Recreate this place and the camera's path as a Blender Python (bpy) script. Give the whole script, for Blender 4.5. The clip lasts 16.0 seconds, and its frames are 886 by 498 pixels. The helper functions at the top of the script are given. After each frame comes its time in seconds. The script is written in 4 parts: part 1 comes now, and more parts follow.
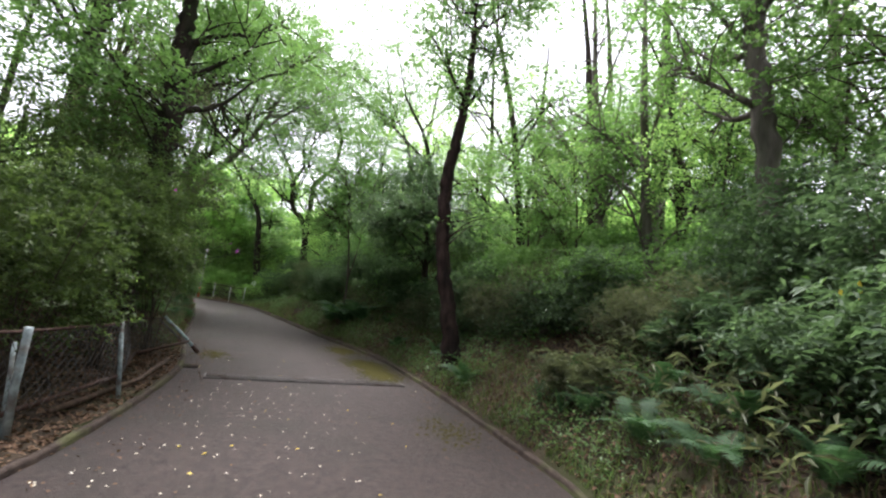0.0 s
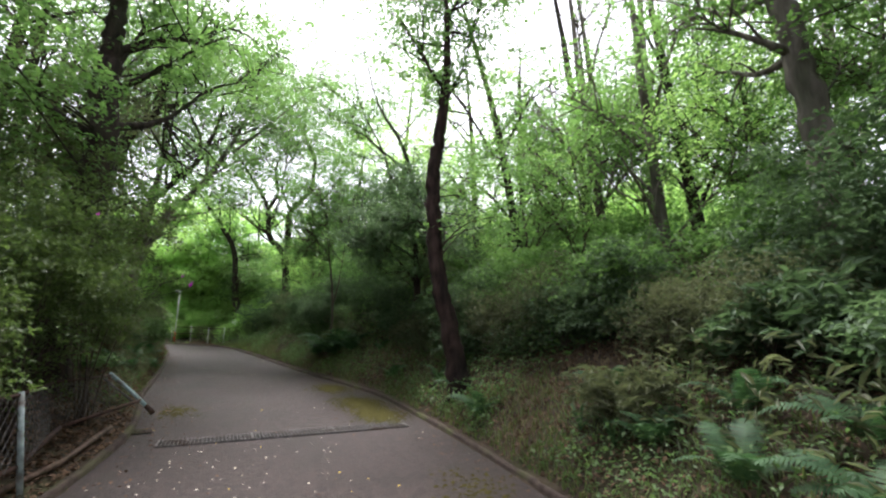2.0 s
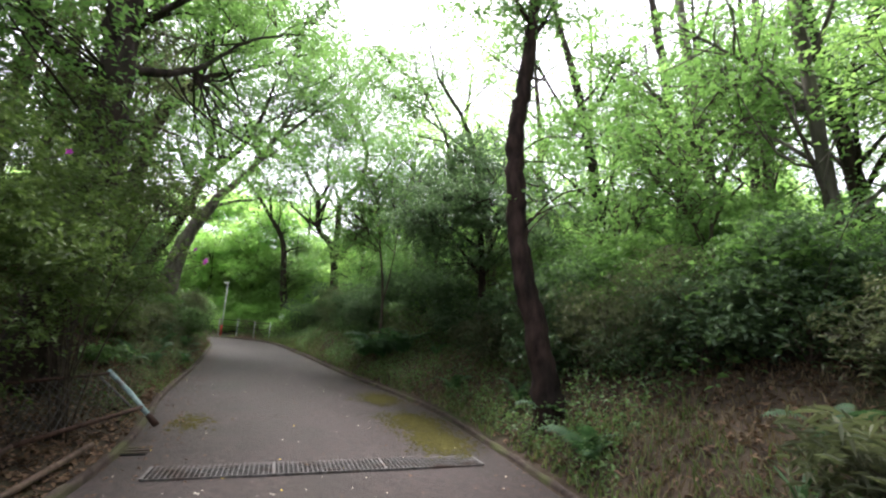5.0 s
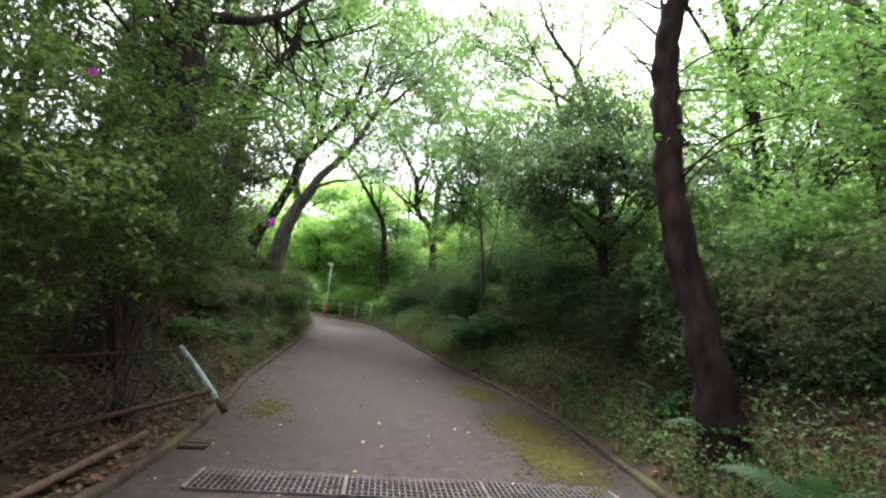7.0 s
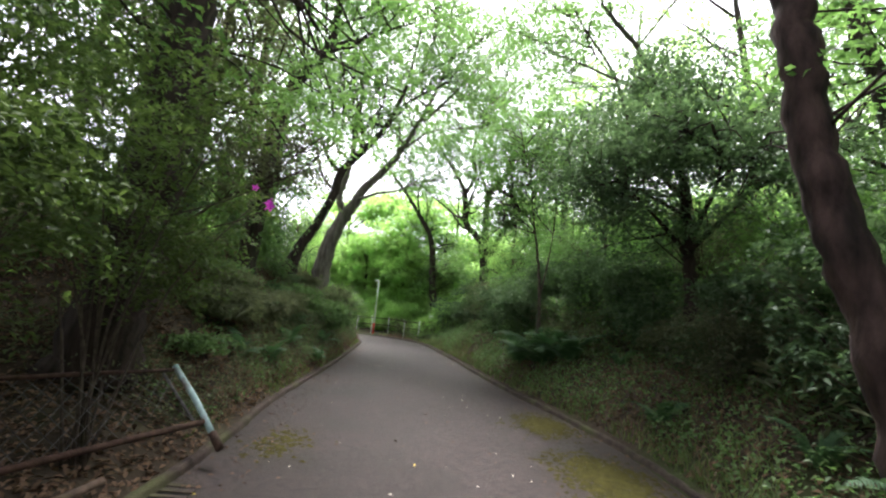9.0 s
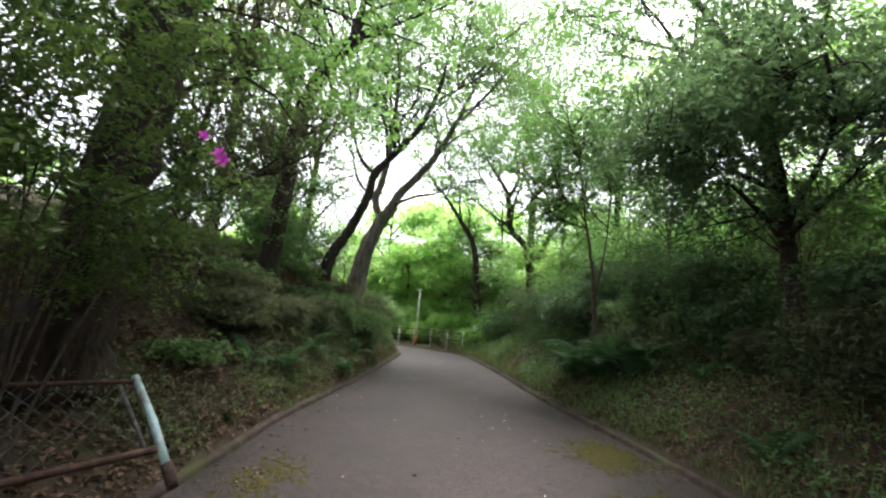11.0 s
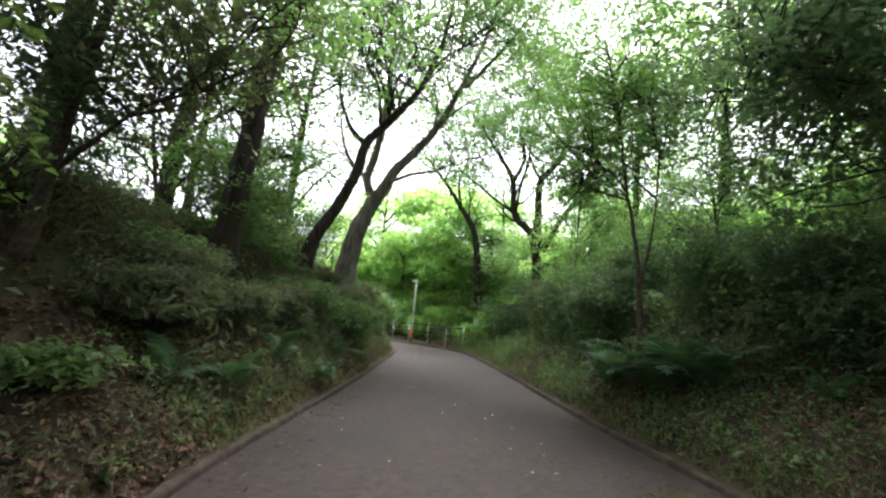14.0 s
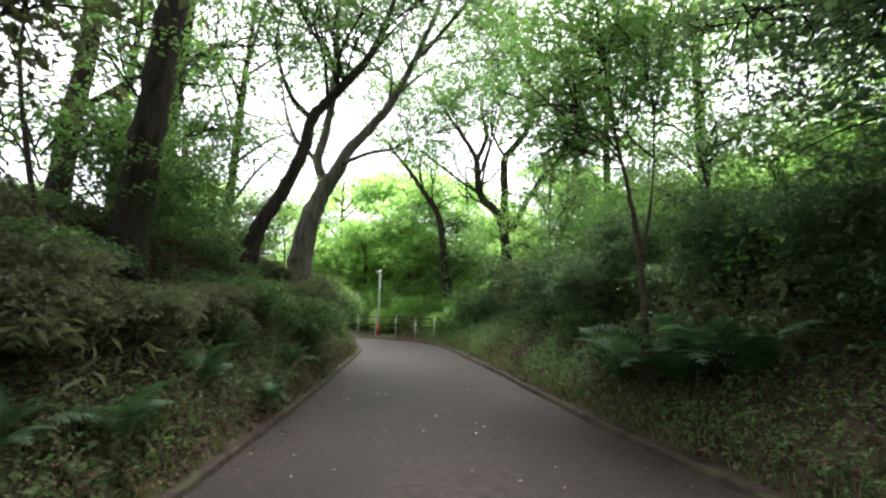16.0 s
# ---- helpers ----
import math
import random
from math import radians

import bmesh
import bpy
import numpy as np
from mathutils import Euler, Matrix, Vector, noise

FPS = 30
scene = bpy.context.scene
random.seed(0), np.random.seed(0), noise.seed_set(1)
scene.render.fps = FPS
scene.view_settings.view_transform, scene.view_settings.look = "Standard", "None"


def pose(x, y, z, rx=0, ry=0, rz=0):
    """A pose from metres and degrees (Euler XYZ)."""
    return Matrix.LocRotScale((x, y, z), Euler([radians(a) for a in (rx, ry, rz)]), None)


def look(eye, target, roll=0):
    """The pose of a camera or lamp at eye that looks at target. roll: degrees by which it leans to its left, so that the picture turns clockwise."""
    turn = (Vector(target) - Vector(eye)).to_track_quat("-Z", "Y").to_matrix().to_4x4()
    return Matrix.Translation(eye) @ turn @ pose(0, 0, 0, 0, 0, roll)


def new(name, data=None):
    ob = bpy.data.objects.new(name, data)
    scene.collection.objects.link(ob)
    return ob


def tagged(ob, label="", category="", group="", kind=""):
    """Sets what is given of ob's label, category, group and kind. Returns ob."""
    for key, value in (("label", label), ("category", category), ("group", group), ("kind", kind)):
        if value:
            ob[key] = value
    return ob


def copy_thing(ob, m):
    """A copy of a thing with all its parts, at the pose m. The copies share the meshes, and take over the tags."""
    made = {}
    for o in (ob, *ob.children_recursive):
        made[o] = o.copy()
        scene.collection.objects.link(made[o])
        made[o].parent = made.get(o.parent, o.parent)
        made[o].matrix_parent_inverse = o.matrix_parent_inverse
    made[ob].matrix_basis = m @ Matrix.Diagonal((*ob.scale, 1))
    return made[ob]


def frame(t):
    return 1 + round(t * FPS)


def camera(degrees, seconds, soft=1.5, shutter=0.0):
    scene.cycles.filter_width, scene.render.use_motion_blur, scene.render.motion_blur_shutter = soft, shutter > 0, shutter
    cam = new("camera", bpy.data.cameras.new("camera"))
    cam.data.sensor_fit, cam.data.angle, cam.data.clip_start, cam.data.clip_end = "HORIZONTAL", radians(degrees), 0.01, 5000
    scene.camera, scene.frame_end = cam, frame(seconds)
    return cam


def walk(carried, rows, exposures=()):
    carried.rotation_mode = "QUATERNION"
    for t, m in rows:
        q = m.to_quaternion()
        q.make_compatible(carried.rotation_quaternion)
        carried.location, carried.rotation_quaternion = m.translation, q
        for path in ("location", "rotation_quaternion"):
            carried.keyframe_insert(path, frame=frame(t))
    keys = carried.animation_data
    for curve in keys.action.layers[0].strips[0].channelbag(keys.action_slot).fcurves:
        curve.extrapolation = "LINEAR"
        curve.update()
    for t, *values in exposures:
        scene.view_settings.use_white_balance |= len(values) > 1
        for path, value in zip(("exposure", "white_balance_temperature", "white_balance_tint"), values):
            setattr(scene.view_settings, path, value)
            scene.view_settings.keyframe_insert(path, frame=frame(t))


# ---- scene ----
cam = camera(89.0, 16.0, soft=2.3)
EXPOSURE, KELVIN, TINT = 2.0, 6200, 17
PATH = [
    (0, (1.476, -0.054, 1.35), (1.207, 1.904, 1.654), 6.7),
    (0.5, (1.451, 0.248, 1.406), (1.276, 2.224, 1.661), 5.8),
    (1, (1.413, 0.642, 1.413), (1.247, 2.616, 1.691), 0.3),
    (1.5, (1.311, 0.96, 1.367), (1.114, 2.917, 1.728), -1.1),
    (2, (1.161, 1.292, 1.388), (0.95, 3.243, 1.775), 0.7),
    (2.5, (1.059, 1.641, 1.333), (0.758, 3.585, 1.696), -1.4),
    (3, (0.983, 2.021, 1.34), (0.51, 3.927, 1.715), -1.0),
    (3.2, (0.939, 2.147, 1.336), (0.424, 4.044, 1.706), 0.1),
    (5.3, (0.31, 3.467, 1.394), (-0.104, 5.383, 1.791), 3.5),
    (5.5, (0.259, 3.609, 1.396), (-0.177, 5.522, 1.782), 3.4),
    (6, (0.161, 3.986, 1.374), (-0.394, 5.876, 1.723), 1.7),
    (6.5, (0.043, 4.333, 1.355), (-0.717, 6.153, 1.688), 2.4),
    (7, (-0.121, 4.658, 1.361), (-0.954, 6.451, 1.669), 5.6),
    (7.5, (-0.266, 4.938, 1.348), (-1.144, 6.71, 1.648), 5.9),
    (8, (-0.366, 5.294, 1.352), (-1.348, 7.0, 1.702), 5.2),
    (8.2, (-0.412, 5.395, 1.346), (-1.431, 7.078, 1.704), 4.9),
    (10.3, (-0.816, 6.493, 1.238), (-1.863, 8.152, 1.625), 5.9),
    (10.5, (-0.851, 6.608, 1.25), (-1.952, 8.229, 1.648), 6.6),
    (11, (-1.013, 6.856, 1.227), (-2.216, 8.402, 1.633), 5.3),
    (11.5, (-1.13, 7.125, 1.236), (-2.481, 8.532, 1.678), 4.1),
    (12, (-1.305, 7.352, 1.22), (-2.719, 8.689, 1.682), 5.9),
    (12.5, (-1.604, 7.608, 1.217), (-2.931, 9.03, 1.683), 6.2),
    (13, (-1.868, 7.999, 1.232), (-3.145, 9.469, 1.689), 6.4),
    (13.5, (-2.114, 8.219, 1.25), (-3.348, 9.729, 1.692), 7.9),
    (14, (-2.385, 8.314, 1.3), (-3.567, 9.881, 1.683), 5.4),
    (14.5, (-2.575, 8.56, 1.327), (-3.776, 10.127, 1.641), 1.1),
    (15, (-2.736, 8.835, 1.387), (-3.965, 10.378, 1.715), 2.1),
    (15.5, (-2.97, 9.089, 1.405), (-4.14, 10.677, 1.737), 2.2),
    (16, (-3.215, 9.299, 1.419), (-4.262, 10.969, 1.76), 1.1),
]
walk(cam, [(t, look(eye, target, roll)) for t, eye, target, roll in PATH],
     [(0.0, EXPOSURE - 0.45, KELVIN, TINT), (3.0, EXPOSURE - 0.25, KELVIN, TINT), (8.0, EXPOSURE + 0.12, KELVIN, TINT), (16.0, EXPOSURE + 0.08, KELVIN, TINT)])

# ---- light ----
world = bpy.data.worlds.new("overcast_sky")
scene.world = world
world.use_nodes = True
wn = world.node_tree
sky = wn.nodes.new("ShaderNodeTexSky")
sky.sky_type = "NISHITA"
sky.sun_disc = False
sky.sun_elevation, sky.sun_rotation = radians(67), radians(-26)
sky.dust_density, sky.air_density = 6.0, 1.0
cloud = wn.nodes.new("ShaderNodeHueSaturation")      # cloud cover takes the blue out of the sky
cloud.inputs["Saturation"].default_value = 0.22
wn.links.new(sky.outputs[0], cloud.inputs["Color"])
wn.links.new(cloud.outputs[0], wn.nodes["Background"].inputs["Color"])
wn.nodes["Background"].inputs["Strength"].default_value = 0.15
sun = new("sun", bpy.data.lights.new("sun", "SUN"))
sun.data.energy, sun.data.angle, sun.data.color = 2.6, radians(22), (1.0, 0.96, 0.9)
sun.matrix_world = look((-5.6, 11.5, 30), (0, 0, 0))

# ---- plan ----
LEFT = [(-2.0, -14), (-2.0, -6), (-2.05, 0), (-2.1, 1.8), (-2.25, 3.3), (-2.57, 4.34), (-3.05, 5.62), (-4.0, 7.6), (-5.05, 9.1), (-6.1, 10.45),
        (-7.5, 12.55), (-8.87, 14.6), (-10.8, 17.3), (-12.6, 19.75), (-13.4, 20.4), (-15.5, 20.3), (-20, 19.6), (-30, 18)]
RIGHT = [(3.0, -14), (3.0, -6), (3.0, 0), (2.9, 3.2), (2.45, 5.09), (1.78, 6.44), (0.57, 8.64), (-0.06, 9.69), (-0.68, 10.68), (-1.6, 12.0),
         (-3.2, 13.7), (-4.2, 14.65), (-5.9, 16.5), (-7.4, 18.2), (-8.9, 19.8), (-11.2, 22.2), (-12.9, 23.3), (-15.2, 23.7), (-21, 23.6), (-30, 23)]


def smooth_line(pts, n):
    """n points evenly along a Catmull-Rom line."""
    p = np.array([pts[0], *pts, pts[-1]], float)
    out = []
    for i in range(1, len(p) - 2):
        a, b, c, d = p[i - 1:i + 3]
        for u in np.linspace(0, 1, 24, endpoint=False):
            out.append(0.5 * (2 * b + (c - a) * u + (2 * a - 5 * b + 4 * c - d) * u * u + (3 * b - a - 3 * c + d) * u ** 3))
    out.append(p[-1])
    out = np.array(out)
    s = np.r_[0, np.cumsum(np.linalg.norm(np.diff(out, axis=0), axis=1))]
    t = np.linspace(0, s[-1], n)
    return np.column_stack([np.interp(t, s, out[:, k]) for k in range(out.shape[1])])


KL, KR = smooth_line(LEFT, 160), smooth_line(RIGHT, 160)


def road_z(x, y):
    s = -0.42 * np.asarray(x, float) + 0.9 * np.asarray(y, float)
    return -0.485 + 0.0495 * np.clip(s, -14, 31)


def offset(line, x, y):
    """Distance from a kerb line, positive to its right."""
    p = np.column_stack([np.ravel(x), np.ravel(y)]).astype(float)
    best, sign = np.full(len(p), 1e9), np.ones(len(p))
    for a, b in zip(line[:-1:2], line[2::2]):
        ab = b - a
        u = np.clip(((p - a) @ ab) / (ab @ ab), 0, 1)
        q = p - a - u[:, None] * ab
        dist = np.hypot(q[:, 0], q[:, 1])
        m = dist < best
        best[m] = dist[m]
        sign[m] = np.sign(ab[1] * q[m, 0] - ab[0] * q[m, 1])
    return best * np.where(sign == 0, 1, sign)


def ripple(x, y):
    return (np.sin(1.7 * x + 0.6 * y) * np.sin(1.3 * y - 0.5 * x) + 0.5 * np.sin(4.1 * x + 1) * np.sin(3.7 * y + 2)) * 0.05


def ground_z(x, y):
    x, y = np.ravel(np.asarray(x, float)), np.ravel(np.asarray(y, float))
    base = road_z(x, y)
    dr, dl = offset(KR, x, y), -offset(KL, x, y)
    z = base + 0.02 - 0.9 * np.clip(-np.maximum(dr, dl), 0, 0.3)
    right = 0.02 + 0.7 * np.clip(dr, 0, 1.0) + 0.5 * np.clip(dr - 1.0, 0, 7.5) + 0.12 * np.clip(dr - 8.5, 0, 40)
    far = np.clip((-x - 8.5) / 4, 0, 1) * np.clip((y - 15) / 4, 0, 1)          # the ground levels out behind the bend
    right = right * (1 - far) + far * (0.05 + 0.03 * np.clip(dr, 0, 20))
    s = -0.42 * x + 0.9 * y
    k = np.clip((s - 8.0) / 4.5, 0, 1)
    k = k * k * (3 - 2 * k)
    left = 0.02 + 0.16 * np.clip(dl, 0, 8) + k * (0.85 * np.clip(dl - 0.1, 0, 2.3) + 0.05 * np.clip(dl - 2.3, 0, 10))
    bumps = ripple(x, y)
    z = np.where(dr > 0, base + right + bumps * np.clip(dr, 0, 1), z)
    return np.where(dl > 0, base + left + bumps * np.clip(dl, 0, 1), z)


def gz(x, y):
    return float(ground_z([x], [y])[0])


# ---- materials ----
def material(name, low, high, scale=8.0, rough=0.8, bump=0.3, bump_scale=60.0, spec=0.3, stain=None, stain_scale=0.8, island=0.0, metal=0.0, grain=1.0):
    """Two noises mix low and high; stain: a third colour in patches; island: variation from piece to piece."""
    m = bpy.data.materials.new(name)
    m.use_nodes = True
    nt = m.node_tree
    b = nt.nodes["Principled BSDF"]
    b.inputs["Roughness"].default_value, b.inputs["Metallic"].default_value, b.inputs["Specular IOR Level"].default_value = rough, metal, spec
    geo = nt.nodes.new("ShaderNodeNewGeometry")

    def noisy(sc, detail=4):
        n = nt.nodes.new("ShaderNodeTexNoise")
        n.inputs["Scale"].default_value, n.inputs["Detail"].default_value = sc, detail
        if grain != 1.0:                                   # furrows run along the trunk
            st = nt.nodes.new("ShaderNodeVectorMath")
            st.operation = "MULTIPLY"
            st.inputs[1].default_value = (1, 1, grain)
            nt.links.new(geo.outputs["Position"], st.inputs[0])
            nt.links.new(st.outputs[0], n.inputs["Vector"])
        else:
            nt.links.new(geo.outputs["Position"], n.inputs["Vector"])
        return n

    def blend(fac, a, c):
        x = nt.nodes.new("ShaderNodeMix")
        x.data_type = "RGBA"
        nt.links.new(fac, x.inputs["Factor"])
        for sock, v in ((x.inputs["A"], a), (x.inputs["B"], c)):
            if isinstance(v, tuple):
                sock.default_value = (*v, 1)
            else:
                nt.links.new(v, sock)
        return x.outputs["Result"]

    def ramp(v, lo, hi):
        r = nt.nodes.new("ShaderNodeMapRange")
        r.inputs["From Min"].default_value, r.inputs["From Max"].default_value = lo, hi
        nt.links.new(v, r.inputs["Value"])
        return r.outputs["Result"]

    fac = ramp(noisy(scale, 6).outputs["Fac"], 0.3, 0.7)
    if island:
        mix = nt.nodes.new("ShaderNodeMix")
        mix.inputs["Factor"].default_value = island
        nt.links.new(fac, mix.inputs["A"])
        nt.links.new(geo.outputs["Random Per Island"], mix.inputs["B"])
        fac = mix.outputs["Result"]
    col = blend(fac, low, high)
    if stain:
        col = blend(ramp(noisy(stain_scale, 5).outputs["Fac"], 0.5, 0.68), col, stain)
    nt.links.new(col, b.inputs["Base Color"])
    if bump:
        bp = nt.nodes.new("ShaderNodeBump")
        bp.inputs["Strength"].default_value, bp.inputs["Distance"].default_value = bump, 0.02
        nt.links.new(noisy(bump_scale, 5).outputs["Fac"], bp.inputs["Height"])
        nt.links.new(bp.outputs["Normal"], b.inputs["Normal"])
    return m


def leaf_material(name, low, high, through_part=0.4, rough=0.45, spec=0.35):
    """Leaves: colour varies from leaf to leaf and over the plant, and some light passes through."""
    m = material(name, low, high, 0.9, rough, 0, 1, spec, island=0.6)
    nt = m.node_tree
    b, out = nt.nodes["Principled BSDF"], nt.nodes["Material Output"]
    col = b.inputs["Base Color"].links[0].from_socket
    tr = nt.nodes.new("ShaderNodeBsdfTranslucent")
    warm = nt.nodes.new("ShaderNodeMix")
    warm.data_type, warm.blend_type = "RGBA", "MULTIPLY"
    warm.inputs["Factor"].default_value = 1
    warm.inputs["B"].default_value = (1.25, 1.35, 0.95, 1)
    nt.links.new(col, warm.inputs["A"])
    nt.links.new(warm.outputs["Result"], tr.inputs["Color"])
    mix = nt.nodes.new("ShaderNodeMixShader")
    mix.inputs["Fac"].default_value = through_part
    nt.links.new(b.outputs[0], mix.inputs[1])
    nt.links.new(tr.outputs[0], mix.inputs[2])
    nt.links.new(mix.outputs[0], out.inputs["Surface"])
    return m


ASPHALT = material("asphalt", (0.014, 0.0096, 0.008), (0.045, 0.0305, 0.0255), 13.0, 0.68, 0.9, 110, 0.32, (0.019, 0.0145, 0.0105), 0.7)
KERB = material("mossy_concrete", (0.024, 0.017, 0.014), (0.065, 0.048, 0.038), 9, 0.9, 0.6, 50, 0.2, (0.06, 0.065, 0.025), 1.6)
MOSS = material("moss", (0.034, 0.032, 0.009), (0.078, 0.07, 0.018), 14, 0.95, 0.6, 160, 0.1)
SOIL = material("forest_soil", (0.022, 0.017, 0.012), (0.07, 0.053, 0.036), 3.0, 0.95, 0.8, 25, 0.1, (0.035, 0.045, 0.016), 0.6)
BARK = material("dark_bark", (0.012, 0.009, 0.007), (0.055, 0.04, 0.032), 12, 0.9, 1.0, 28, 0.2, (0.03, 0.035, 0.018), 1.2, grain=0.22)
BARK_RED = material("reddish_bark", (0.009, 0.006, 0.005), (0.055, 0.035, 0.029), 9, 0.92, 1.0, 16, 0.15, (0.01, 0.009, 0.007), 1.9, grain=0.4)
BARK_GREY = material("grey_bark", (0.06, 0.05, 0.042), (0.2, 0.175, 0.15), 9, 0.9, 0.8, 20, 0.2, (0.05, 0.055, 0.035), 1.4, grain=0.22)
TWIG = material("twig_bark", (0.03, 0.023, 0.017), (0.1, 0.08, 0.06), 20, 0.9, 0.4, 60, 0.2)
LEAF_BRIGHT = leaf_material("bright_green_leaf", (0.08, 0.16, 0.05), (0.18, 0.3, 0.1), 0.55)
# lime green raised above normal leaf tone, so sunlight is in the colour
LEAF_SUN_LIME = leaf_material("sun_lightened_lime_leaf", (0.19, 0.33, 0.1), (0.36, 0.52, 0.2), 0.7)
LEAF_MID = leaf_material("mid_green_leaf", (0.055, 0.108, 0.038), (0.14, 0.225, 0.082), 0.5)
LEAF_DARK = leaf_material("dark_green_leaf", (0.043, 0.08, 0.04), (0.108, 0.165, 0.086), 0.45, 0.55, 0.25)
LEAF_AZALEA = leaf_material("azalea_leaf", (0.04, 0.07, 0.022), (0.122, 0.175, 0.052), 0.5)
LEAF_OLIVE = leaf_material("olive_leaf", (0.06, 0.075, 0.042), (0.15, 0.16, 0.09), 0.42, 0.6)
FERN = leaf_material("fern_green", (0.026, 0.066, 0.028), (0.068, 0.135, 0.055), 0.4, 0.65)
GRASS = leaf_material("grass_blade", (0.06, 0.1, 0.03), (0.16, 0.2, 0.07), 0.4, 0.6)
STRAW = leaf_material("dry_grass", (0.08, 0.058, 0.03), (0.2, 0.155, 0.09), 0.2, 0.8)
DEAD = leaf_material("dead_leaf", (0.045, 0.025, 0.016), (0.21, 0.135, 0.085), 0.1, 0.85, 0.2)
PETAL_PALE = leaf_material("pale_fallen_leaf", (0.4, 0.36, 0.24), (0.7, 0.68, 0.58), 0.1, 0.7)
YELLOW = leaf_material("yellow_leaf", (0.42, 0.3, 0.03), (0.6, 0.46, 0.07), 0.3)
PINK = leaf_material("magenta_petal", (0.4, 0.03, 0.42), (0.55, 0.07, 0.6), 0.35)
STEEL = material("galvanised_steel", (0.045, 0.042, 0.04), (0.15, 0.142, 0.135), 18, 0.7, 0.2, 90, 0.35, (0.05, 0.03, 0.02), 3.0, metal=0.2)
RUST = material("rusted_steel", (0.025, 0.014, 0.01), (0.075, 0.042, 0.03), 15, 0.85, 0.5, 70, 0.2)
POST_PAINT = material("weathered_pale_blue_paint", (0.14, 0.17, 0.17), (0.36, 0.43, 0.42), 12, 0.7, 0.3, 60, 0.3, (0.1, 0.06, 0.04), 4.0)
TURQUOISE = material("turquoise_paint", (0.2, 0.3, 0.3), (0.36, 0.47, 0.46), 12, 0.6, 0.2, 60, 0.35, (0.12, 0.08, 0.06), 5.0)
WHITE = material("white_paint", (0.6, 0.6, 0.58), (0.8, 0.8, 0.78), 10, 0.6, 0.1, 60, 0.35)
RED = material("red_paint", (0.35, 0.03, 0.02), (0.5, 0.06, 0.04), 10, 0.6, 0.1, 60, 0.35)
# near-black colour stands in for the shade inside the drains
PIT_SHADE = material("drain_pit_shade", (0.004, 0.004, 0.0035), (0.01, 0.009, 0.008), 8, 0.95, 0.3, 40, 0.1)
WOOD = material("weathered_timber", (0.05, 0.035, 0.025), (0.14, 0.095, 0.07), 12, 0.9, 0.6, 45, 0.2)


# ---- mesh helpers ----
def mesh(name, verts, faces, mat, shade=False):
    me = bpy.data.meshes.new(name)
    me.from_pydata([tuple(v) for v in verts], [], [tuple(f) for f in faces])
    me.materials.append(mat)
    if shade:
        me.shade_smooth()
    return me


def tri_mesh(name, verts, tris, mat):
    """A mesh of triangles straight from arrays."""
    me = bpy.data.meshes.new(name)
    v, t = np.asarray(verts, np.float32), np.asarray(tris, np.int32)
    me.vertices.add(len(v))
    me.vertices.foreach_set("co", v.ravel())
    me.loops.add(t.size)
    me.loops.foreach_set("vertex_index", t.ravel())
    me.polygons.add(len(t))
    me.polygons.foreach_set("loop_start", np.arange(0, t.size, 3, dtype=np.int32))
    me.update(calc_edges=True)
    me.materials.append(mat)
    return me


def empty(name, at, label, category, group="", kind=""):
    ob = new(name)
    ob.location = at
    ob.empty_display_size = 0.1
    return tagged(ob, label, category, group, kind)


def part(name, me, parent, label="", at=None):
    """Links a mesh under a thing; the mesh's points are relative to it."""
    ob = new(name, me)
    ob.parent = parent
    if at is not None:
        ob.matrix_basis = at
    if label:
        ob["label"] = label
    return ob


def tube(pts, radii, sides=8, wobble=0.0, rng=None):
    """A tapered tube along points: verts, faces, closed at both ends."""
    pts = np.asarray(pts, float)
    n = len(pts)
    radii = np.interp(np.linspace(0, 1, n), np.linspace(0, 1, len(radii)), radii)
    tan = np.gradient(pts, axis=0)
    tan /= np.linalg.norm(tan, axis=1)[:, None] + 1e-9
    ref = np.array([0.3, 0.9, 0.1]) if abs(tan[0] @ [0.3, 0.9, 0.1]) < 0.9 else np.array([1.0, 0, 0])
    verts, faces = [], []
    for i in range(n):
        a = np.cross(tan[i], ref)
        a /= np.linalg.norm(a) + 1e-9
        b = np.cross(tan[i], a)
        for k in range(sides):
            w = 1 + (wobble * (rng.random() - 0.5) if wobble else 0)
            g = 2 * math.pi * k / sides
            verts.append(pts[i] + radii[i] * w * (math.cos(g) * a + math.sin(g) * b))
    for i in range(n - 1):
        for k in range(sides):
            j = (k + 1) % sides
            faces.append((i * sides + k, i * sides + j, (i + 1) * sides + j, (i + 1) * sides + k))
    faces.append(tuple(range(sides))[::-1])
    faces.append(tuple((n - 1) * sides + k for k in range(sides)))
    return verts, faces


def join(pieces):
    verts, faces = [], []
    for v, f in pieces:
        o = len(verts)
        verts.extend(v)
        faces.extend(tuple(i + o for i in q) for q in f)
    return verts, faces


def box(x0, y0, z0, x1, y1, z1, bevel=0.004):
    bm = bmesh.new()
    bmesh.ops.create_cube(bm, size=1, matrix=Matrix.Translation(((x0 + x1) / 2, (y0 + y1) / 2, (z0 + z1) / 2)) @ Matrix.Diagonal((x1 - x0, y1 - y0, z1 - z0, 1)))
    if bevel:
        bmesh.ops.bevel(bm, geom=bm.edges[:], offset=bevel, segments=1, affect="EDGES")
    out = [v.co[:] for v in bm.verts], [[v.index for v in f.verts] for f in bm.faces]
    bm.free()
    return out


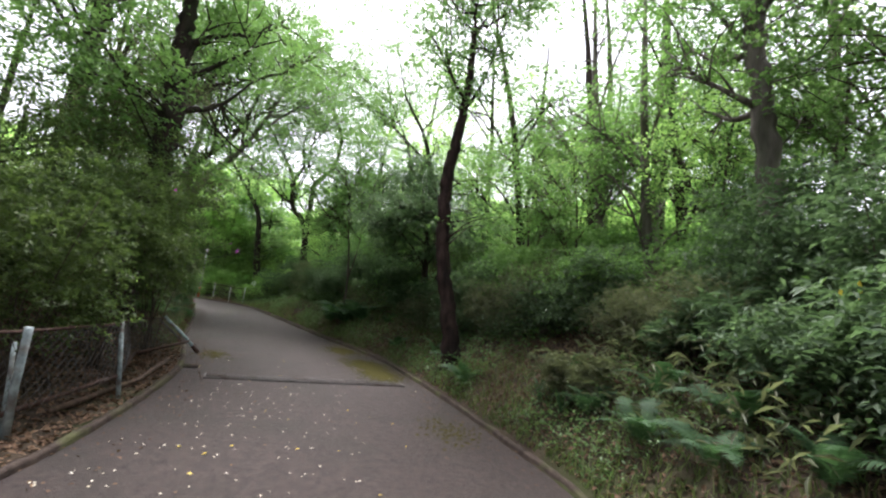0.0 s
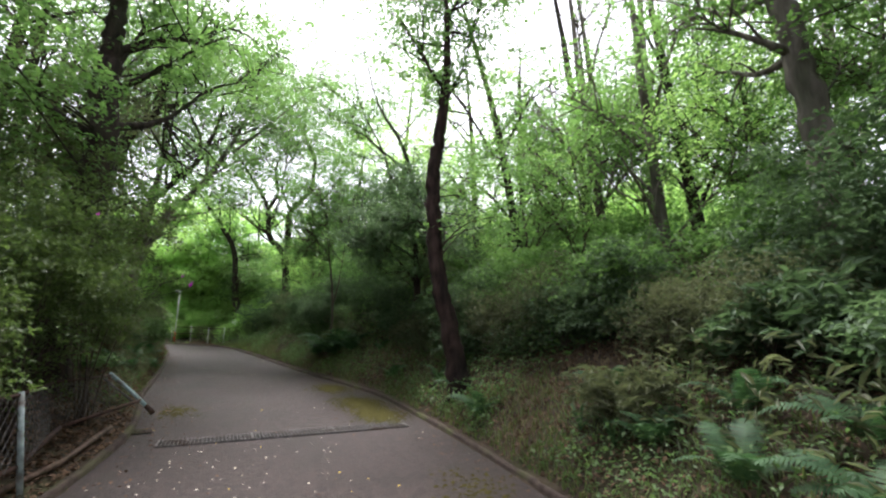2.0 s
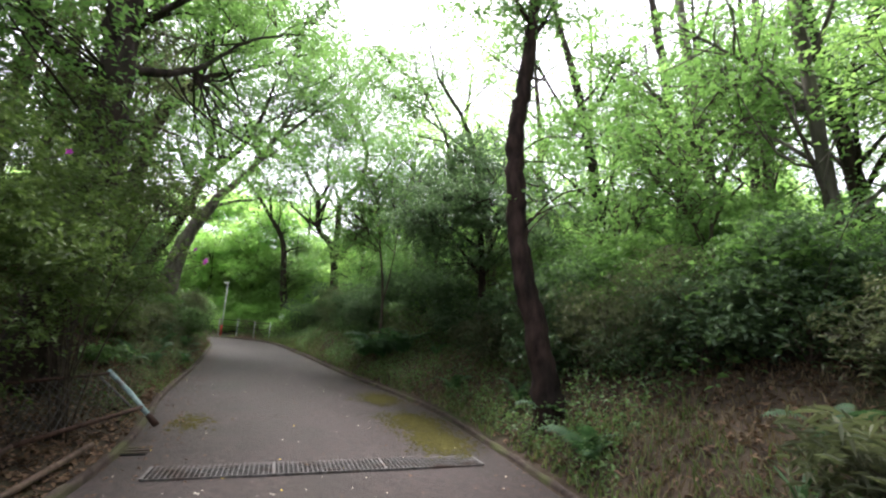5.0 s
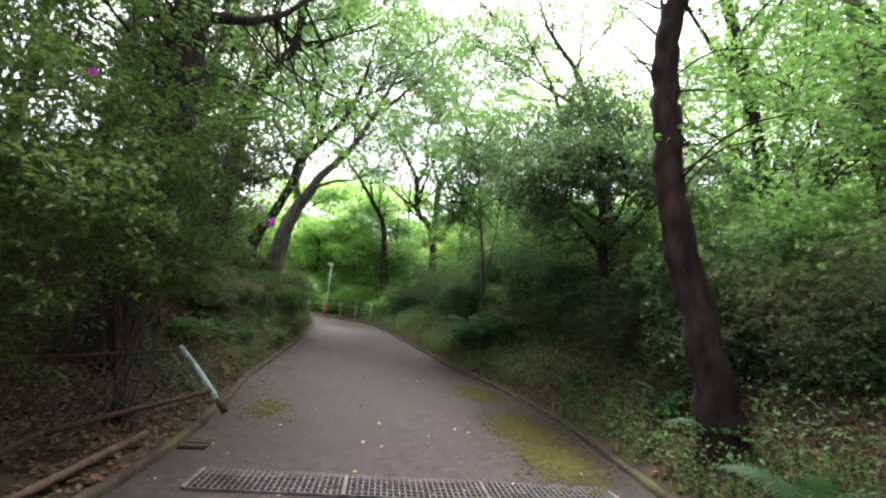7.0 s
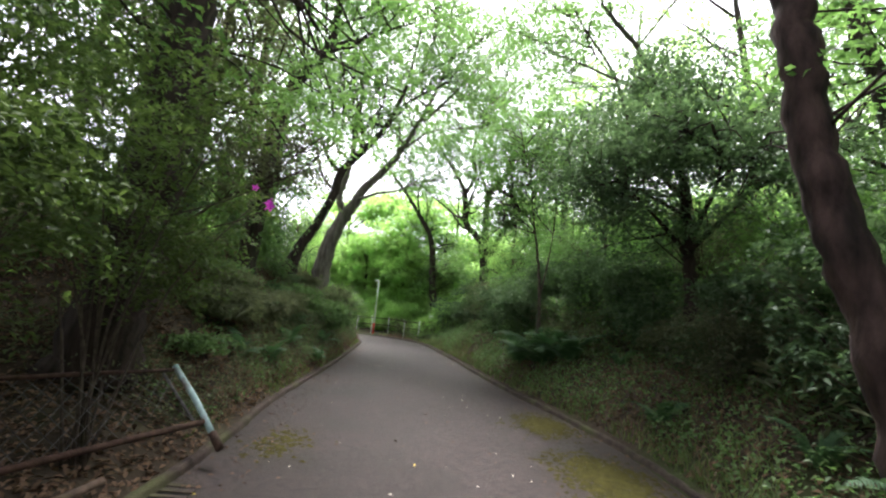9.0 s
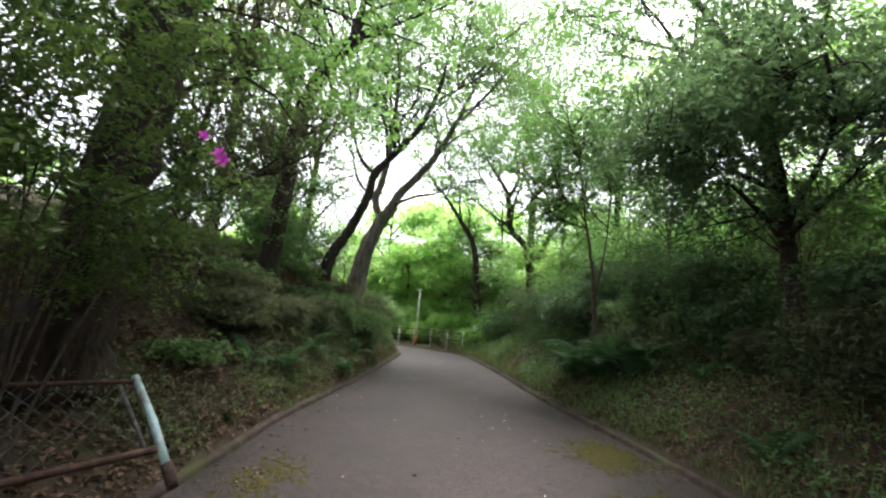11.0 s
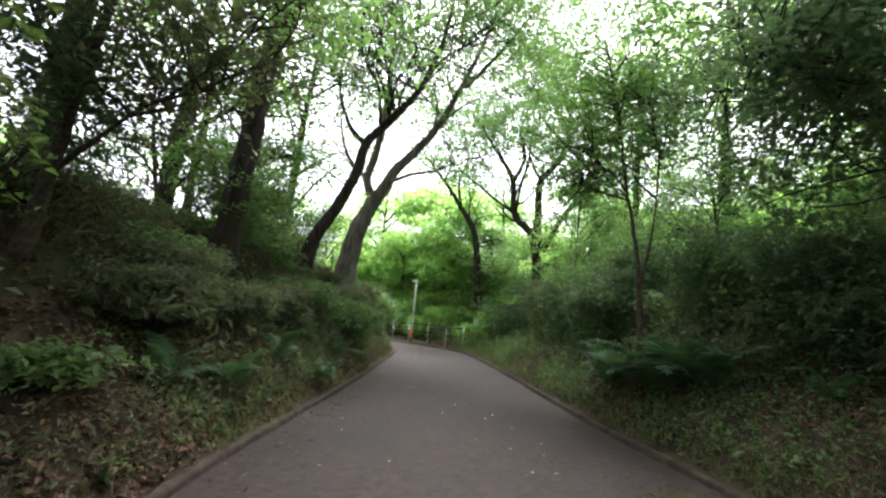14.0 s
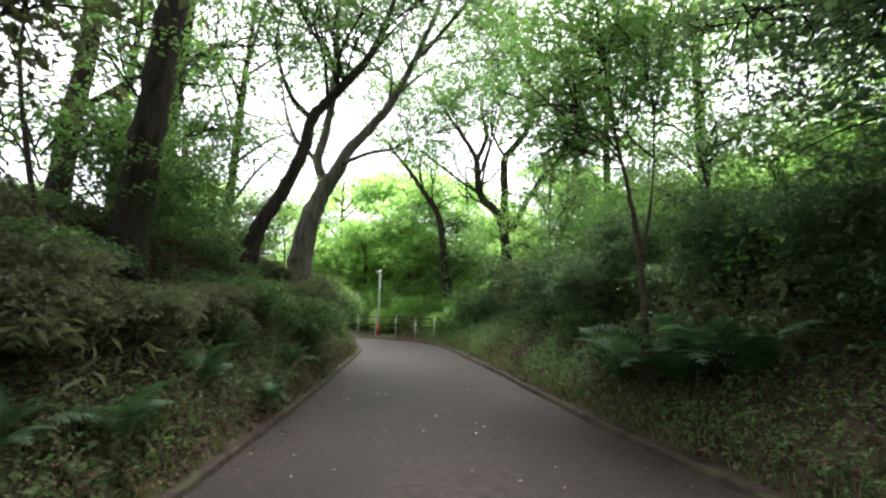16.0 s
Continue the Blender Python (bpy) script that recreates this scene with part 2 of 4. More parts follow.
def leaves(centres, size, rng, up=0.8, slim=0.5, spread=0.35, along=None):
    """A folded leaf at each centre: verts and triangles. up: how far the faces turn to the sky; along: a way for the tips."""
    c = np.asarray(centres, float)
    n = len(c)
    nrm = rng.normal(size=(n, 3))
    nrm[:, 2] = np.abs(nrm[:, 2]) + up
    nrm /= np.linalg.norm(nrm, axis=1)[:, None]
    d = rng.normal(size=(n, 3)) if along is None else along + spread * rng.normal(size=(n, 3))
    d -= nrm * (d * nrm).sum(1)[:, None]
    d /= np.linalg.norm(d, axis=1)[:, None] + 1e-9
    w = np.cross(nrm, d)
    s = (size * (0.6 + 0.8 * rng.random(n)))[:, None]
    v = np.empty((n, 4, 3))
    v[:, 0] = c - 0.5 * s * d
    v[:, 1] = c + 0.5 * slim * s * w + 0.1 * s * nrm
    v[:, 2] = c + 0.5 * s * d - 0.12 * s * nrm
    v[:, 3] = c - 0.5 * slim * s * w + 0.1 * s * nrm
    i = 4 * np.arange(n)
    t = np.stack([np.column_stack([i, i + 3, i + 2]), np.column_stack([i, i + 2, i + 1])], 1).reshape(-1, 3)
    return v.reshape(-1, 3), t


def clump_points(blobs, clumps, per, spread, rng, flat=0.5):
    """Centres of leaf clumps in ellipsoids (x, y, z, rx, ry, rz), mostly near their surface, and leaves round each."""
    blobs = np.asarray(blobs, float)
    vol = blobs[:, 3] * blobs[:, 4] * blobs[:, 5]
    pick = rng.choice(len(blobs), clumps, p=vol / vol.sum())
    d = rng.normal(size=(clumps, 3))
    d /= np.linalg.norm(d, axis=1)[:, None]
    r = rng.random(clumps) ** 0.42
    cen = blobs[pick, :3] + d * r[:, None] * blobs[pick, 3:]
    off = rng.normal(size=(clumps * per, 3)) * spread * np.array([1, 1, flat])
    return cen, np.repeat(cen, per, 0) + off


def sprays(cen, per, spread, rng, droop=0.35, twigs=6):
    """Leaves in flat drooping sprays round each centre: places and the ways in which their tips point."""
    n = len(cen)
    lean = np.repeat(rng.normal(size=(n, 2)) * 0.28, per, 0)
    size = np.repeat(rng.uniform(0.7, 1.3, n), per)
    turn = np.repeat(rng.random(n) * 6.283, per)
    arm = rng.integers(0, twigs, n * per)
    g = turn + arm * (6.283 / twigs) + 0.5 * np.sin(arm * 2.7 + turn * 3)
    r = size * spread * 1.75 * (0.08 + 0.92 * rng.random(n * per) ** 0.75)
    side = rng.choice([-1.0, 1.0], n * per)
    off = side * 0.13 * spread * (1 + rng.random(n * per))
    x, y = r * np.cos(g) - off * np.sin(g), r * np.sin(g) + off * np.cos(g)
    z = lean[:, 0] * x + lean[:, 1] * y - droop * r * r / (spread * 1.75) + rng.normal(size=n * per) * spread * 0.16
    tip = g + side * 0.8
    return np.repeat(np.asarray(cen), per, 0) + np.column_stack([x, y, z]), np.column_stack([np.cos(tip), np.sin(tip), np.full(n * per, -0.35)])


# ---- plants ----
def tree(name, base, limbs, blobs, bark, leaf, label, clumps=160, per=60, spread=0.35, size=0.1, seed=1, twigs=True, group="", sides=10, sub=0, reach=2.0, fork=0.45):
    """A tree. limbs: (points, radii), the first one the trunk, all in the world's metres; blobs: where the crown's foliage gathers."""
    rng = np.random.default_rng(seed)
    b = np.array(base, float)
    th = empty(name, b, label, "tree", group)
    lines = []
    for i, (pts, radii) in enumerate(limbs):
        line = smooth_line(np.array(pts, float) - b, max(8, (8 if i == 0 else 5) * len(pts)))
        line[1:] += rng.normal(size=(len(line) - 1, 3)) * radii[-1] * 0.25
        lines.append(line)
        rr = [*radii, 0.02] if sub else list(radii)
        v, f = tube(line, rr, sides if i == 0 else 7, 0.11, rng)
        if i == 0:                                         # the root flare
            v = np.array(v)
            low = np.exp(-np.clip(v[:, 2] - line[0][2], 0, 9) / 0.25)
            v[:, :2] += (v[:, :2] - line[0][:2]) * (0.45 * low)[:, None]
            ring = v.reshape(-1, sides, 3)[:len(line)]
            core = ring.mean(1, keepdims=True)
            swell = 1 + 0.06 * np.sin(np.arange(len(line)) * 2.1 + seed) * np.sin(np.arange(len(line)) * 0.83 + 2 * seed)
            ring += (ring - core) * (swell[:, None, None] - 1)
        part("trunk" if i == 0 else "limb", mesh("trunk", v, f, bark, True), th)
    blobs = [tuple(v) for v in np.array(blobs, float) - np.array([*b, 0, 0, 0])]
    tips, fine = [], []
    for line, (_, radii) in [(l, q) for l, q in zip(list(lines), limbs) for _ in range(sub)]:
        k = int(rng.uniform(fork, 1.0) * (len(line) - 1))
        length = reach * rng.uniform(0.6, 1.3)
        grow = line[k] - line[max(0, k - 3)]
        out = grow / (np.linalg.norm(grow) + 1e-6) * 0.6 + np.array([rng.normal(), rng.normal(), rng.uniform(-0.2, 0.9)]) * 0.8
        out *= length / np.linalg.norm(out)
        bend = rng.normal(size=3) * 0.14 * length
        branch = smooth_line([line[k], line[k] + out * 0.35 + bend * 0.6, line[k] + out * 0.7 + bend * 0.4, line[k] + out * [1, 1, 1.1] + bend], 14)
        r = max(0.018, 0.4 * np.interp(k / len(line), np.linspace(0, 1, len(radii)), radii))
        part("branch", mesh("branch", *tube(branch, [r, r * 0.5, 0.008], 5), bark, True), th)
        lines.append(branch)
        tips.append(branch[-1])
        for q in (4, 6, 8, 10, 12):                         # side shoots, each with its spray
            way = out / length + rng.normal(size=3) * [0.9, 0.9, 0.6]
            tip = branch[q] + way * reach * 0.26
            fine.append(tube(smooth_line([branch[q], branch[q] + way * reach * 0.13 + [0, 0, 0.04 * reach], tip], 6), [0.006 + 0.3 * r, 0.006], 4))
            tips.append(tip)
    cen, _ = clump_points(blobs, clumps, 1, spread, rng)
    if tips:
        cen = np.vstack([cen, np.array(tips)])
    pts, way = sprays(cen, per, spread, rng)
    if twigs:
        wood, allp = list(fine), np.vstack([l[2:] for l in lines])
        for c in cen[::1 if len(cen) < 150 else 2]:
            near = allp[rng.choice(np.argsort(np.linalg.norm(allp - c + [0, 0, 0.4], axis=1))[:9])]
            mid = (near + c) / 2 + rng.normal(size=3) * 0.12 * np.linalg.norm(c - near) + [0, 0, 0.06]
            length = np.linalg.norm(c - near)
            wood.append(tube(smooth_line([near, mid, c], 6), [0.008 + 0.007 * length, 0.006], 4))
        tagged(part("branchwork", mesh("branchwork", *join(wood), bark, True), th), kind="stuff")
    part("crown", tri_mesh("crown", *leaves(pts, size, rng, 1.0, 0.52, 0.4, way), leaf), th)
    return th


def shrub(name, x, y, rx, ry, h, leaf, label, n=3500, size=0.07, seed=1, slim=0.45, low=0.1, group="", category="shrub", clump=22, spread=0.15, droop=0.45, up=1.0):
    """A bush with several stems from one foot and a ragged crown."""
    rng = np.random.default_rng(seed)
    z = gz(x, y)
    th = empty(name, (x, y, z), label, category, group)
    blobs = [(0, 0, h * (0.5 + low / 2), rx * 0.8, ry * 0.8, h * 0.5)]
    for _ in range(5):
        g = rng.random() * 6.28
        blobs.append((rx * 0.6 * math.cos(g), ry * 0.6 * math.sin(g), h * rng.uniform(0.35, 0.85), rx * 0.45, ry * 0.45, h * 0.22))
    cen, _ = clump_points(blobs, n // clump, 1, spread, rng, 0.6)
    pts, way = sprays(cen, clump, spread, rng, droop)
    keep = pts[:, 2] > low * 0.3
    wood = []
    for c in cen[::max(1, len(cen) // 9)]:
        mid = c * [0.35, 0.35, 0.55] + rng.normal(size=3) * 0.06
        wood.append(tube(smooth_line([(rng.normal() * 0.06, rng.normal() * 0.06, -0.05), mid, c], 6), [0.014, 0.004], 5))
    tagged(part("branchwork", mesh("branchwork", *join(wood), TWIG, True), th), kind="stuff")
    part("foliage", tri_mesh("foliage", *leaves(pts[keep], size, rng, up, slim, 0.4, way[keep]), leaf), th)
    return th


def frond_mesh(length, seed, mat=None):
    """One fern frond: an arching stalk with tapering pairs of toothed leaflets."""
    rng = np.random.default_rng(seed)
    n = 26
    u = np.linspace(0, 1, n)
    line = np.column_stack([length * (u - 0.12 * u ** 3), 0.05 * length * np.sin(u * 3) * rng.normal(), length * (0.75 * u - 0.85 * u ** 2)])
    verts, tris = [], []
    for i in range(3, n):
        wide = length * 0.22 * math.sin(math.pi * min(1, 0.12 + 0.88 * u[i])) ** 0.7 + 0.01
        t = line[i] - line[i - 1]
        t /= np.linalg.norm(t)
        for side in (-1, 1):
            tip = line[i] + side * np.array([0, wide, 0]) + t * wide * 0.25 + [0, 0, -0.18 * wide + rng.normal() * 0.01]
            w = t * length * 0.016
            o = len(verts)
            mid = (line[i] + tip) / 2 + [0, 0, 0.05 * wide]
            verts += [line[i] - w, line[i] + w, mid - w * 0.9, mid + w * 0.9, tip]
            tris += [(o, o + 1, o + 3), (o, o + 3, o + 2), (o + 2, o + 3, o + 4)]
    o = len(verts)
    for i in range(n):
        verts += [line[i] + [0, 0.004, 0], line[i] + [0, -0.004, 0]]
    for i in range(n - 1):
        a = o + 2 * i
        tris += [(a, a + 1, a + 3), (a, a + 3, a + 2)]
    return tri_mesh("frond", verts, tris, mat or FERN)


FRONDS = [frond_mesh(0.75, 3), frond_mesh(0.9, 4), frond_mesh(0.6, 5)]


def fern(x, y, scale, n, seed, label="green fern with arching feathery fronds on the bank"):
    rng = np.random.default_rng(seed)
    th = empty("fern", (x, y, gz(x, y) + 0.02), label, "fern", "ferns on the banks")
    for i in range(n):
        s = scale * rng.uniform(0.75, 1.15)
        m = pose(0, 0, 0, 0, 0, 360 * i / n + rng.uniform(-18, 18)) @ pose(0.02, 0, 0, rng.uniform(-15, 15), rng.uniform(-62, -18), 0) @ Matrix.Scale(s, 4)
        part("frond", FRONDS[i % 3], th, at=m)
    return th


# ---- ground and road ----
def axis_steps(lo, hi, fine, far):
    a = list(np.arange(lo, hi, fine))
    step, v = fine, a[-1]
    while v < far:
        step *= 1.35
        v += step
        a.append(v)
    step, v = fine, lo
    while v > -far:
        step *= 1.35
        v -= step
        a.insert(0, v)
    return np.array(a)


gx, gy = axis_steps(-22, 9, 0.16, 700), axis_steps(-3, 28, 0.16, 700)
X, Y = np.meshgrid(gx, gy)
Z = ground_z(X, Y)
idx = np.arange(X.size).reshape(X.shape)
quads = np.stack([idx[:-1, :-1], idx[:-1, 1:], idx[1:, 1:], idx[1:, :-1]], -1).reshape(-1, 4)
ground = tagged(new("ground", mesh("ground", np.column_stack([X.ravel(), Y.ravel(), Z]), quads.tolist(), SOIL, True)),
                "dark brown forest soil rising in banks beside the path", "ground", kind="structure")

ACROSS = 14
rv, rf = [], []
for i, (a, b) in enumerate(zip(KL, KR)):
    for k in range(ACROSS + 1):
        u = k / ACROSS
        x, y = a + (b - a) * u
        rv.append((x, y, float(road_z(x, y)) + 0.004 * math.sin(3 * x + y) * math.sin(2.3 * y)))
for i in range(len(KL) - 1):
    for k in range(ACROSS):
        o = i * (ACROSS + 1) + k
        rf.append((o, o + 1, o + ACROSS + 2, o + ACROSS + 1))
tagged(new("road", mesh("road", rv, rf, ASPHALT, True)), "worn brownish asphalt path with damp patches", "path", kind="structure")


def kerb(name, line, side):
    """A low rounded edging: side 1 lies to the right of its line."""
    rng = np.random.default_rng(7 + side)
    verts, faces = [], []
    prof = [(0.0, -0.12), (0.0, 0.04), (0.015, 0.065), (0.045, 0.072), (0.075, 0.065), (0.09, 0.04), (0.09, -0.12)]
    fine = smooth_line(line[::2], 420)
    t = np.gradient(fine, axis=0)
    t /= np.linalg.norm(t, axis=1)[:, None]
    nrm = np.column_stack([t[:, 1], -t[:, 0]]) * side
    for p, n in zip(fine, nrm):
        z = float(road_z(*p))
        w = rng.normal() * 0.006
        for a, h in prof:
            q = p + n * (a - 0.005 + w)
            verts.append((q[0], q[1], z + h + (rng.normal() * 0.006 if h > 0 else 0)))
    m = len(prof)
    for i in range(len(fine) - 1):
        for k in range(m - 1):
            q = (i * m + k, i * m + k + 1, (i + 1) * m + k + 1, (i + 1) * m + k)
            faces.append(q if side < 0 else q[::-1])
    return tagged(new(name, mesh(name, verts, faces, KERB, True)), "low mossy concrete edging beside the path", "kerb", kind="structure")


kerb("kerb_left", KL, -1)
kerb("kerb_right", KR, 1)

# ---- drain grate across the path ----
A, B = Vector((-3.4, 7.42, 0)), Vector((-0.34, 9.3, 0))
across = (B - A).normalized()
gang = math.degrees(math.atan2(across.y, across.x))
gl = (B - A).length
grate = empty("drain_grate", (A.x, A.y, float(road_z(A.x, A.y)) + 0.004), "grey steel drain grate set across the asphalt path", "drain grate")
tilt_y = -math.degrees(math.atan2(float(road_z(B.x, B.y) - road_z(A.x, A.y)), gl))
grate.matrix_basis = pose(*grate.location, 0, tilt_y, gang)
GW = 0.44
# a nearly flush slab whose dark colour paints the channel's shade
part("pit_shade", mesh("pit_shade", *box(0, -GW / 2, -0.06, gl, GW / 2, 0.003, 0), PIT_SHADE), grate, "dark slab painted as the channel's shade under the bars")
side_bar = mesh("rail", *box(0, -0.006, -0.02, gl, 0.006, 0.008, 0.001), STEEL)
for yy in (-GW / 2, GW / 2):
    part("frame_rail", side_bar, grate, at=pose(0, yy, 0))
bar = mesh("bar", *box(-0.005, -GW / 2, 0.002, 0.005, GW / 2, 0.01, 0), STEEL)
nb = 72
for i in range(nb + 1):
    part("bar", bar, grate, at=pose(gl * i / nb, 0, 0))
wide_bar = mesh("panel_edge", *box(-0.016, -GW / 2, 0.002, 0.016, GW / 2, 0.0105, 0.001), STEEL)
for i in range(4):
    part("panel_edge", wide_bar, grate, at=pose(gl * i / 3, 0, 0.001))
rod = mesh("cross_rod", *box(0, -0.004, 0.004, gl, 0.004, 0.0085, 0), STEEL)
for k in range(1, 6):
    part("cross_rod", rod, grate, at=pose(0, -GW / 2 + GW * k / 6, 0))

# ---- small gutter drain beside the kerb ----
gutter = empty("gutter_drain", (-4.03, 7.86, float(road_z(-4.03, 7.86)) + 0.003), "small slotted gutter drain against the kerb", "drain")
gutter.rotation_euler.z = math.atan2(0.384, -0.261)
# dark slab: the slots' shade as colour, no real depth
part("slot_shade", mesh("slot_shade", *box(-0.08, -0.14, -0.02, 0.54, 0.14, 0.003, 0.001), PIT_SHADE), gutter)
gutter_bar = mesh("bar", *box(-0.028, -0.15, -0.01, 0.028, 0.15, 0.012, 0.003), KERB)
for k in range(5):
    part("bar", gutter_bar, gutter, at=pose(0.464 * k / 4, 0, 0))

# ---- fence beside the path ----
fence = empty("fence", (-2.75, 3.7, gz(-2.75, 3.7)), "old rusty chain-link fence sagging beside the path", "fence")
FO = Vector(fence.location)


def stick(name, pts, radii, mat, parent, origin, label="", sides=8):
    v, f = tube([Vector(p) - origin for p in pts], radii, sides)
    return part(name, mesh(name, v, f, mat, True), parent, label)


def on_ground(x, y, h=0.0):
    return (x, y, gz(x, y) + h)


stick("post", [on_ground(-2.84, 3.78, -0.1), (-2.79, 3.7, 0.3), (-2.7, 3.62, 0.84)], [0.038, 0.036, 0.036], POST_PAINT, fence, FO, "weathered pale blue post")
stick("brace", [on_ground(-2.92, 3.8, -0.05), (-2.9, 3.7, 0.68)], [0.022, 0.02], POST_PAINT, fence, FO)
stick("post", [on_ground(-3.2, 5.42, -0.1), (-3.36, 5.38, 0.83)], [0.028, 0.026], POST_PAINT, fence, FO, "leaning grey post")
stick("post", [on_ground(-2.85, 1.2, -0.1), (-2.87, 1.2, 0.75)], [0.03, 0.03], POST_PAINT, fence, FO)
TOP = [(-2.87, 1.2, 0.73), (-2.74, 3.62, 0.8), (-3.36, 5.38, 0.8), (-4.3, 6.6, 0.78), (-5.08, 8.36, 0.72)]
LOW = [(-2.87, 1.2, 0.0), (-2.86, 3.66, 0.03), (-3.28, 5.4, 0.15), (-4.2, 6.7, 0.24), (-4.5, 8.36, 0.34)]
for a, b in zip(TOP[:-1], TOP[1:]):
    stick("top_rail", [a, b], [0.017, 0.017], RUST, fence, FO)
for a, b in zip(LOW[:-1], LOW[1:]):
    stick("bottom_rail", [a, b], [0.026, 0.026], RUST, fence, FO)
stick("end_post", [(-4.42, 8.42, 0.24), (-4.72, 8.4, 0.48), (-5.1, 8.36, 0.75)], [0.029, 0.029, 0.029], TURQUOISE, fence, FO, "fallen turquoise painted end post")
stick("post_foot", [(-4.3, 8.43, 0.14), (-4.43, 8.42, 0.25)], [0.04, 0.038], RUST, fence, FO, "rust-red foot of the fallen post")
stick("end_rail", [(-4.6, 8.34, 0.32), (-5.13, 8.28, 0.68)], [0.014, 0.014], STEEL, fence, FO)
wires = []
tp, lp = smooth_line(TOP, 120), smooth_line(LOW, 120)
for i in range(0, 120, 2):
    for step in (9, -9):
        j = i + step
        if 0 <= j < 120:
            a, b = lp[i], tp[j]
            wires.append(tube([a - np.array(FO), (a + b) / 2 - np.array(FO) + [0.02, 0.01, 0], b - np.array(FO)], [0.003, 0.003], 3))
part("chain_link_mesh", mesh("chain_link_mesh", *join(wires), STEEL), fence, "rusty diamond wire mesh")
beam = new("timber_pole", mesh("timber_pole", *tube([on_ground(-3.1, 4.4, 0.05), on_ground(-3.55, 6.1, 0.06), on_ground(-4.2, 7.5, 0.1)], [0.035, 0.03], 7), WOOD, True))
tagged(beam, "weathered fallen timber pole lying by the fence", "pole")

# ---- big trees ----
tree("roadside_tree", (0.55, 9.96, gz(0.55, 9.96)),
     [([(0.62, 9.95, gz(0.55, 9.96) - 0.15), (0.54, 9.96, 0.7), (0.36, 9.98, 1.64), (0.16, 10.0, 2.41), (0.05, 10.0, 3.25), (0.0, 10.0, 4.5), (0.16, 9.97, 5.9), (0.26, 9.95, 7.0), (0.23, 9.95, 9.2)], [0.21, 0.18, 0.16, 0.15, 0.14, 0.12, 0.09, 0.06]),
      ([(0.2, 9.96, 6.2), (0.6, 10.4, 7.4), (0.9, 10.6, 9.0)], [0.05, 0.02])],
     [(0.2, 10.3, 9.2, 2.2, 2.0, 2.4), (-0.3, 10.1, 4.9, 0.6, 0.65, 0.8), (0.9, 10.2, 4.1, 0.9, 0.8, 0.9), (1.2, 10.4, 5.4, 0.9, 0.8, 0.8), (0.2, 9.8, 6.6, 0.8, 0.8, 1.0), (-0.4, 10.2, 7.6, 0.9, 0.9, 1.2)],
     BARK_RED, LEAF_BRIGHT, "leaning roadside tree with dark reddish bark and small leaves", 190, 60, 0.27, 0.085, 11, sub=8, reach=1.9, fork=0.68)
tree("broad_tree", (-6.05, 8.08, gz(-6.05, 8.08)),
     [([(-6.08, 8.05, gz(-6.0, 8.1) - 0.15), (-6.0, 8.1, 1.4), (-5.9, 8.15, 2.6), (-5.8, 8.15, 3.7), (-5.72, 8.1, 5.0), (-5.82, 8.1, 6.1), (-5.85, 8.15, 7.8), (-5.7, 8.3, 10)], [0.36, 0.31, 0.27, 0.24, 0.2, 0.15, 0.1]),
      ([(-5.68, 8.08, 4.8), (-6.2, 7.75, 5.05), (-7.0, 7.2, 5.9), (-7.6, 6.6, 7.4)], [0.1, 0.04]),
      ([(-5.7, 8.08, 5.0), (-5.5, 9.2, 5.7), (-5.2, 10.2, 7.0), (-4.7, 11.2, 7.8)], [0.09, 0.03])],
     [(-6.2, 8.0, 9.0, 2.6, 2.6, 2.0), (-7.4, 7.2, 6.6, 1.8, 1.8, 1.4), (-5.3, 10, 8.0, 1.6, 1.8, 1.2), (-6.5, 6.2, 5.4, 1.8, 1.5, 1.1), (-5.0, 8.9, 4.4, 1.1, 1.1, 0.7), (-5.4, 6.6, 4.7, 1.4, 1.3, 0.9), (-4.7, 9.6, 4.3, 1.2, 1.1, 0.6), (-5.6, 10.2, 4.2, 1.2, 1.1, 0.8), (-6.4, 10.4, 5.2, 1.3, 1.3, 0.9)],
     BARK, LEAF_BRIGHT, "tall broad tree with dark furrowed bark behind the azalea", 350, 60, 0.32, 0.095, 12, sub=7)
tree("grey_tree", (5.6, 7.45, gz(5.6, 7.45)),
     [([(5.62, 7.42, gz(5.6, 7.45) - 0.1), (5.55, 7.45, 4.1), (5.43, 7.5, 5.8), (5.3, 7.56, 7.5), (5.2, 7.6, 10)], [0.21, 0.19, 0.17, 0.13]),
      ([(5.4, 7.5, 6.2), (4.8, 7.9, 7.6), (4.2, 8.2, 9.0)], [0.07, 0.03])],
     [(5.2, 7.6, 9.0, 2.2, 2.2, 1.8), (5.9, 6.6, 6.4, 1.6, 1.4, 1.4), (4.3, 8.0, 7.2, 1.3, 1.3, 1.0), (6.6, 7.6, 5.6, 1.4, 1.4, 1.3)],
     BARK_GREY, LEAF_BRIGHT, "straight tree with pale grey blotched bark on the bank", 140, 60, 0.3, 0.085, 13, sub=7)
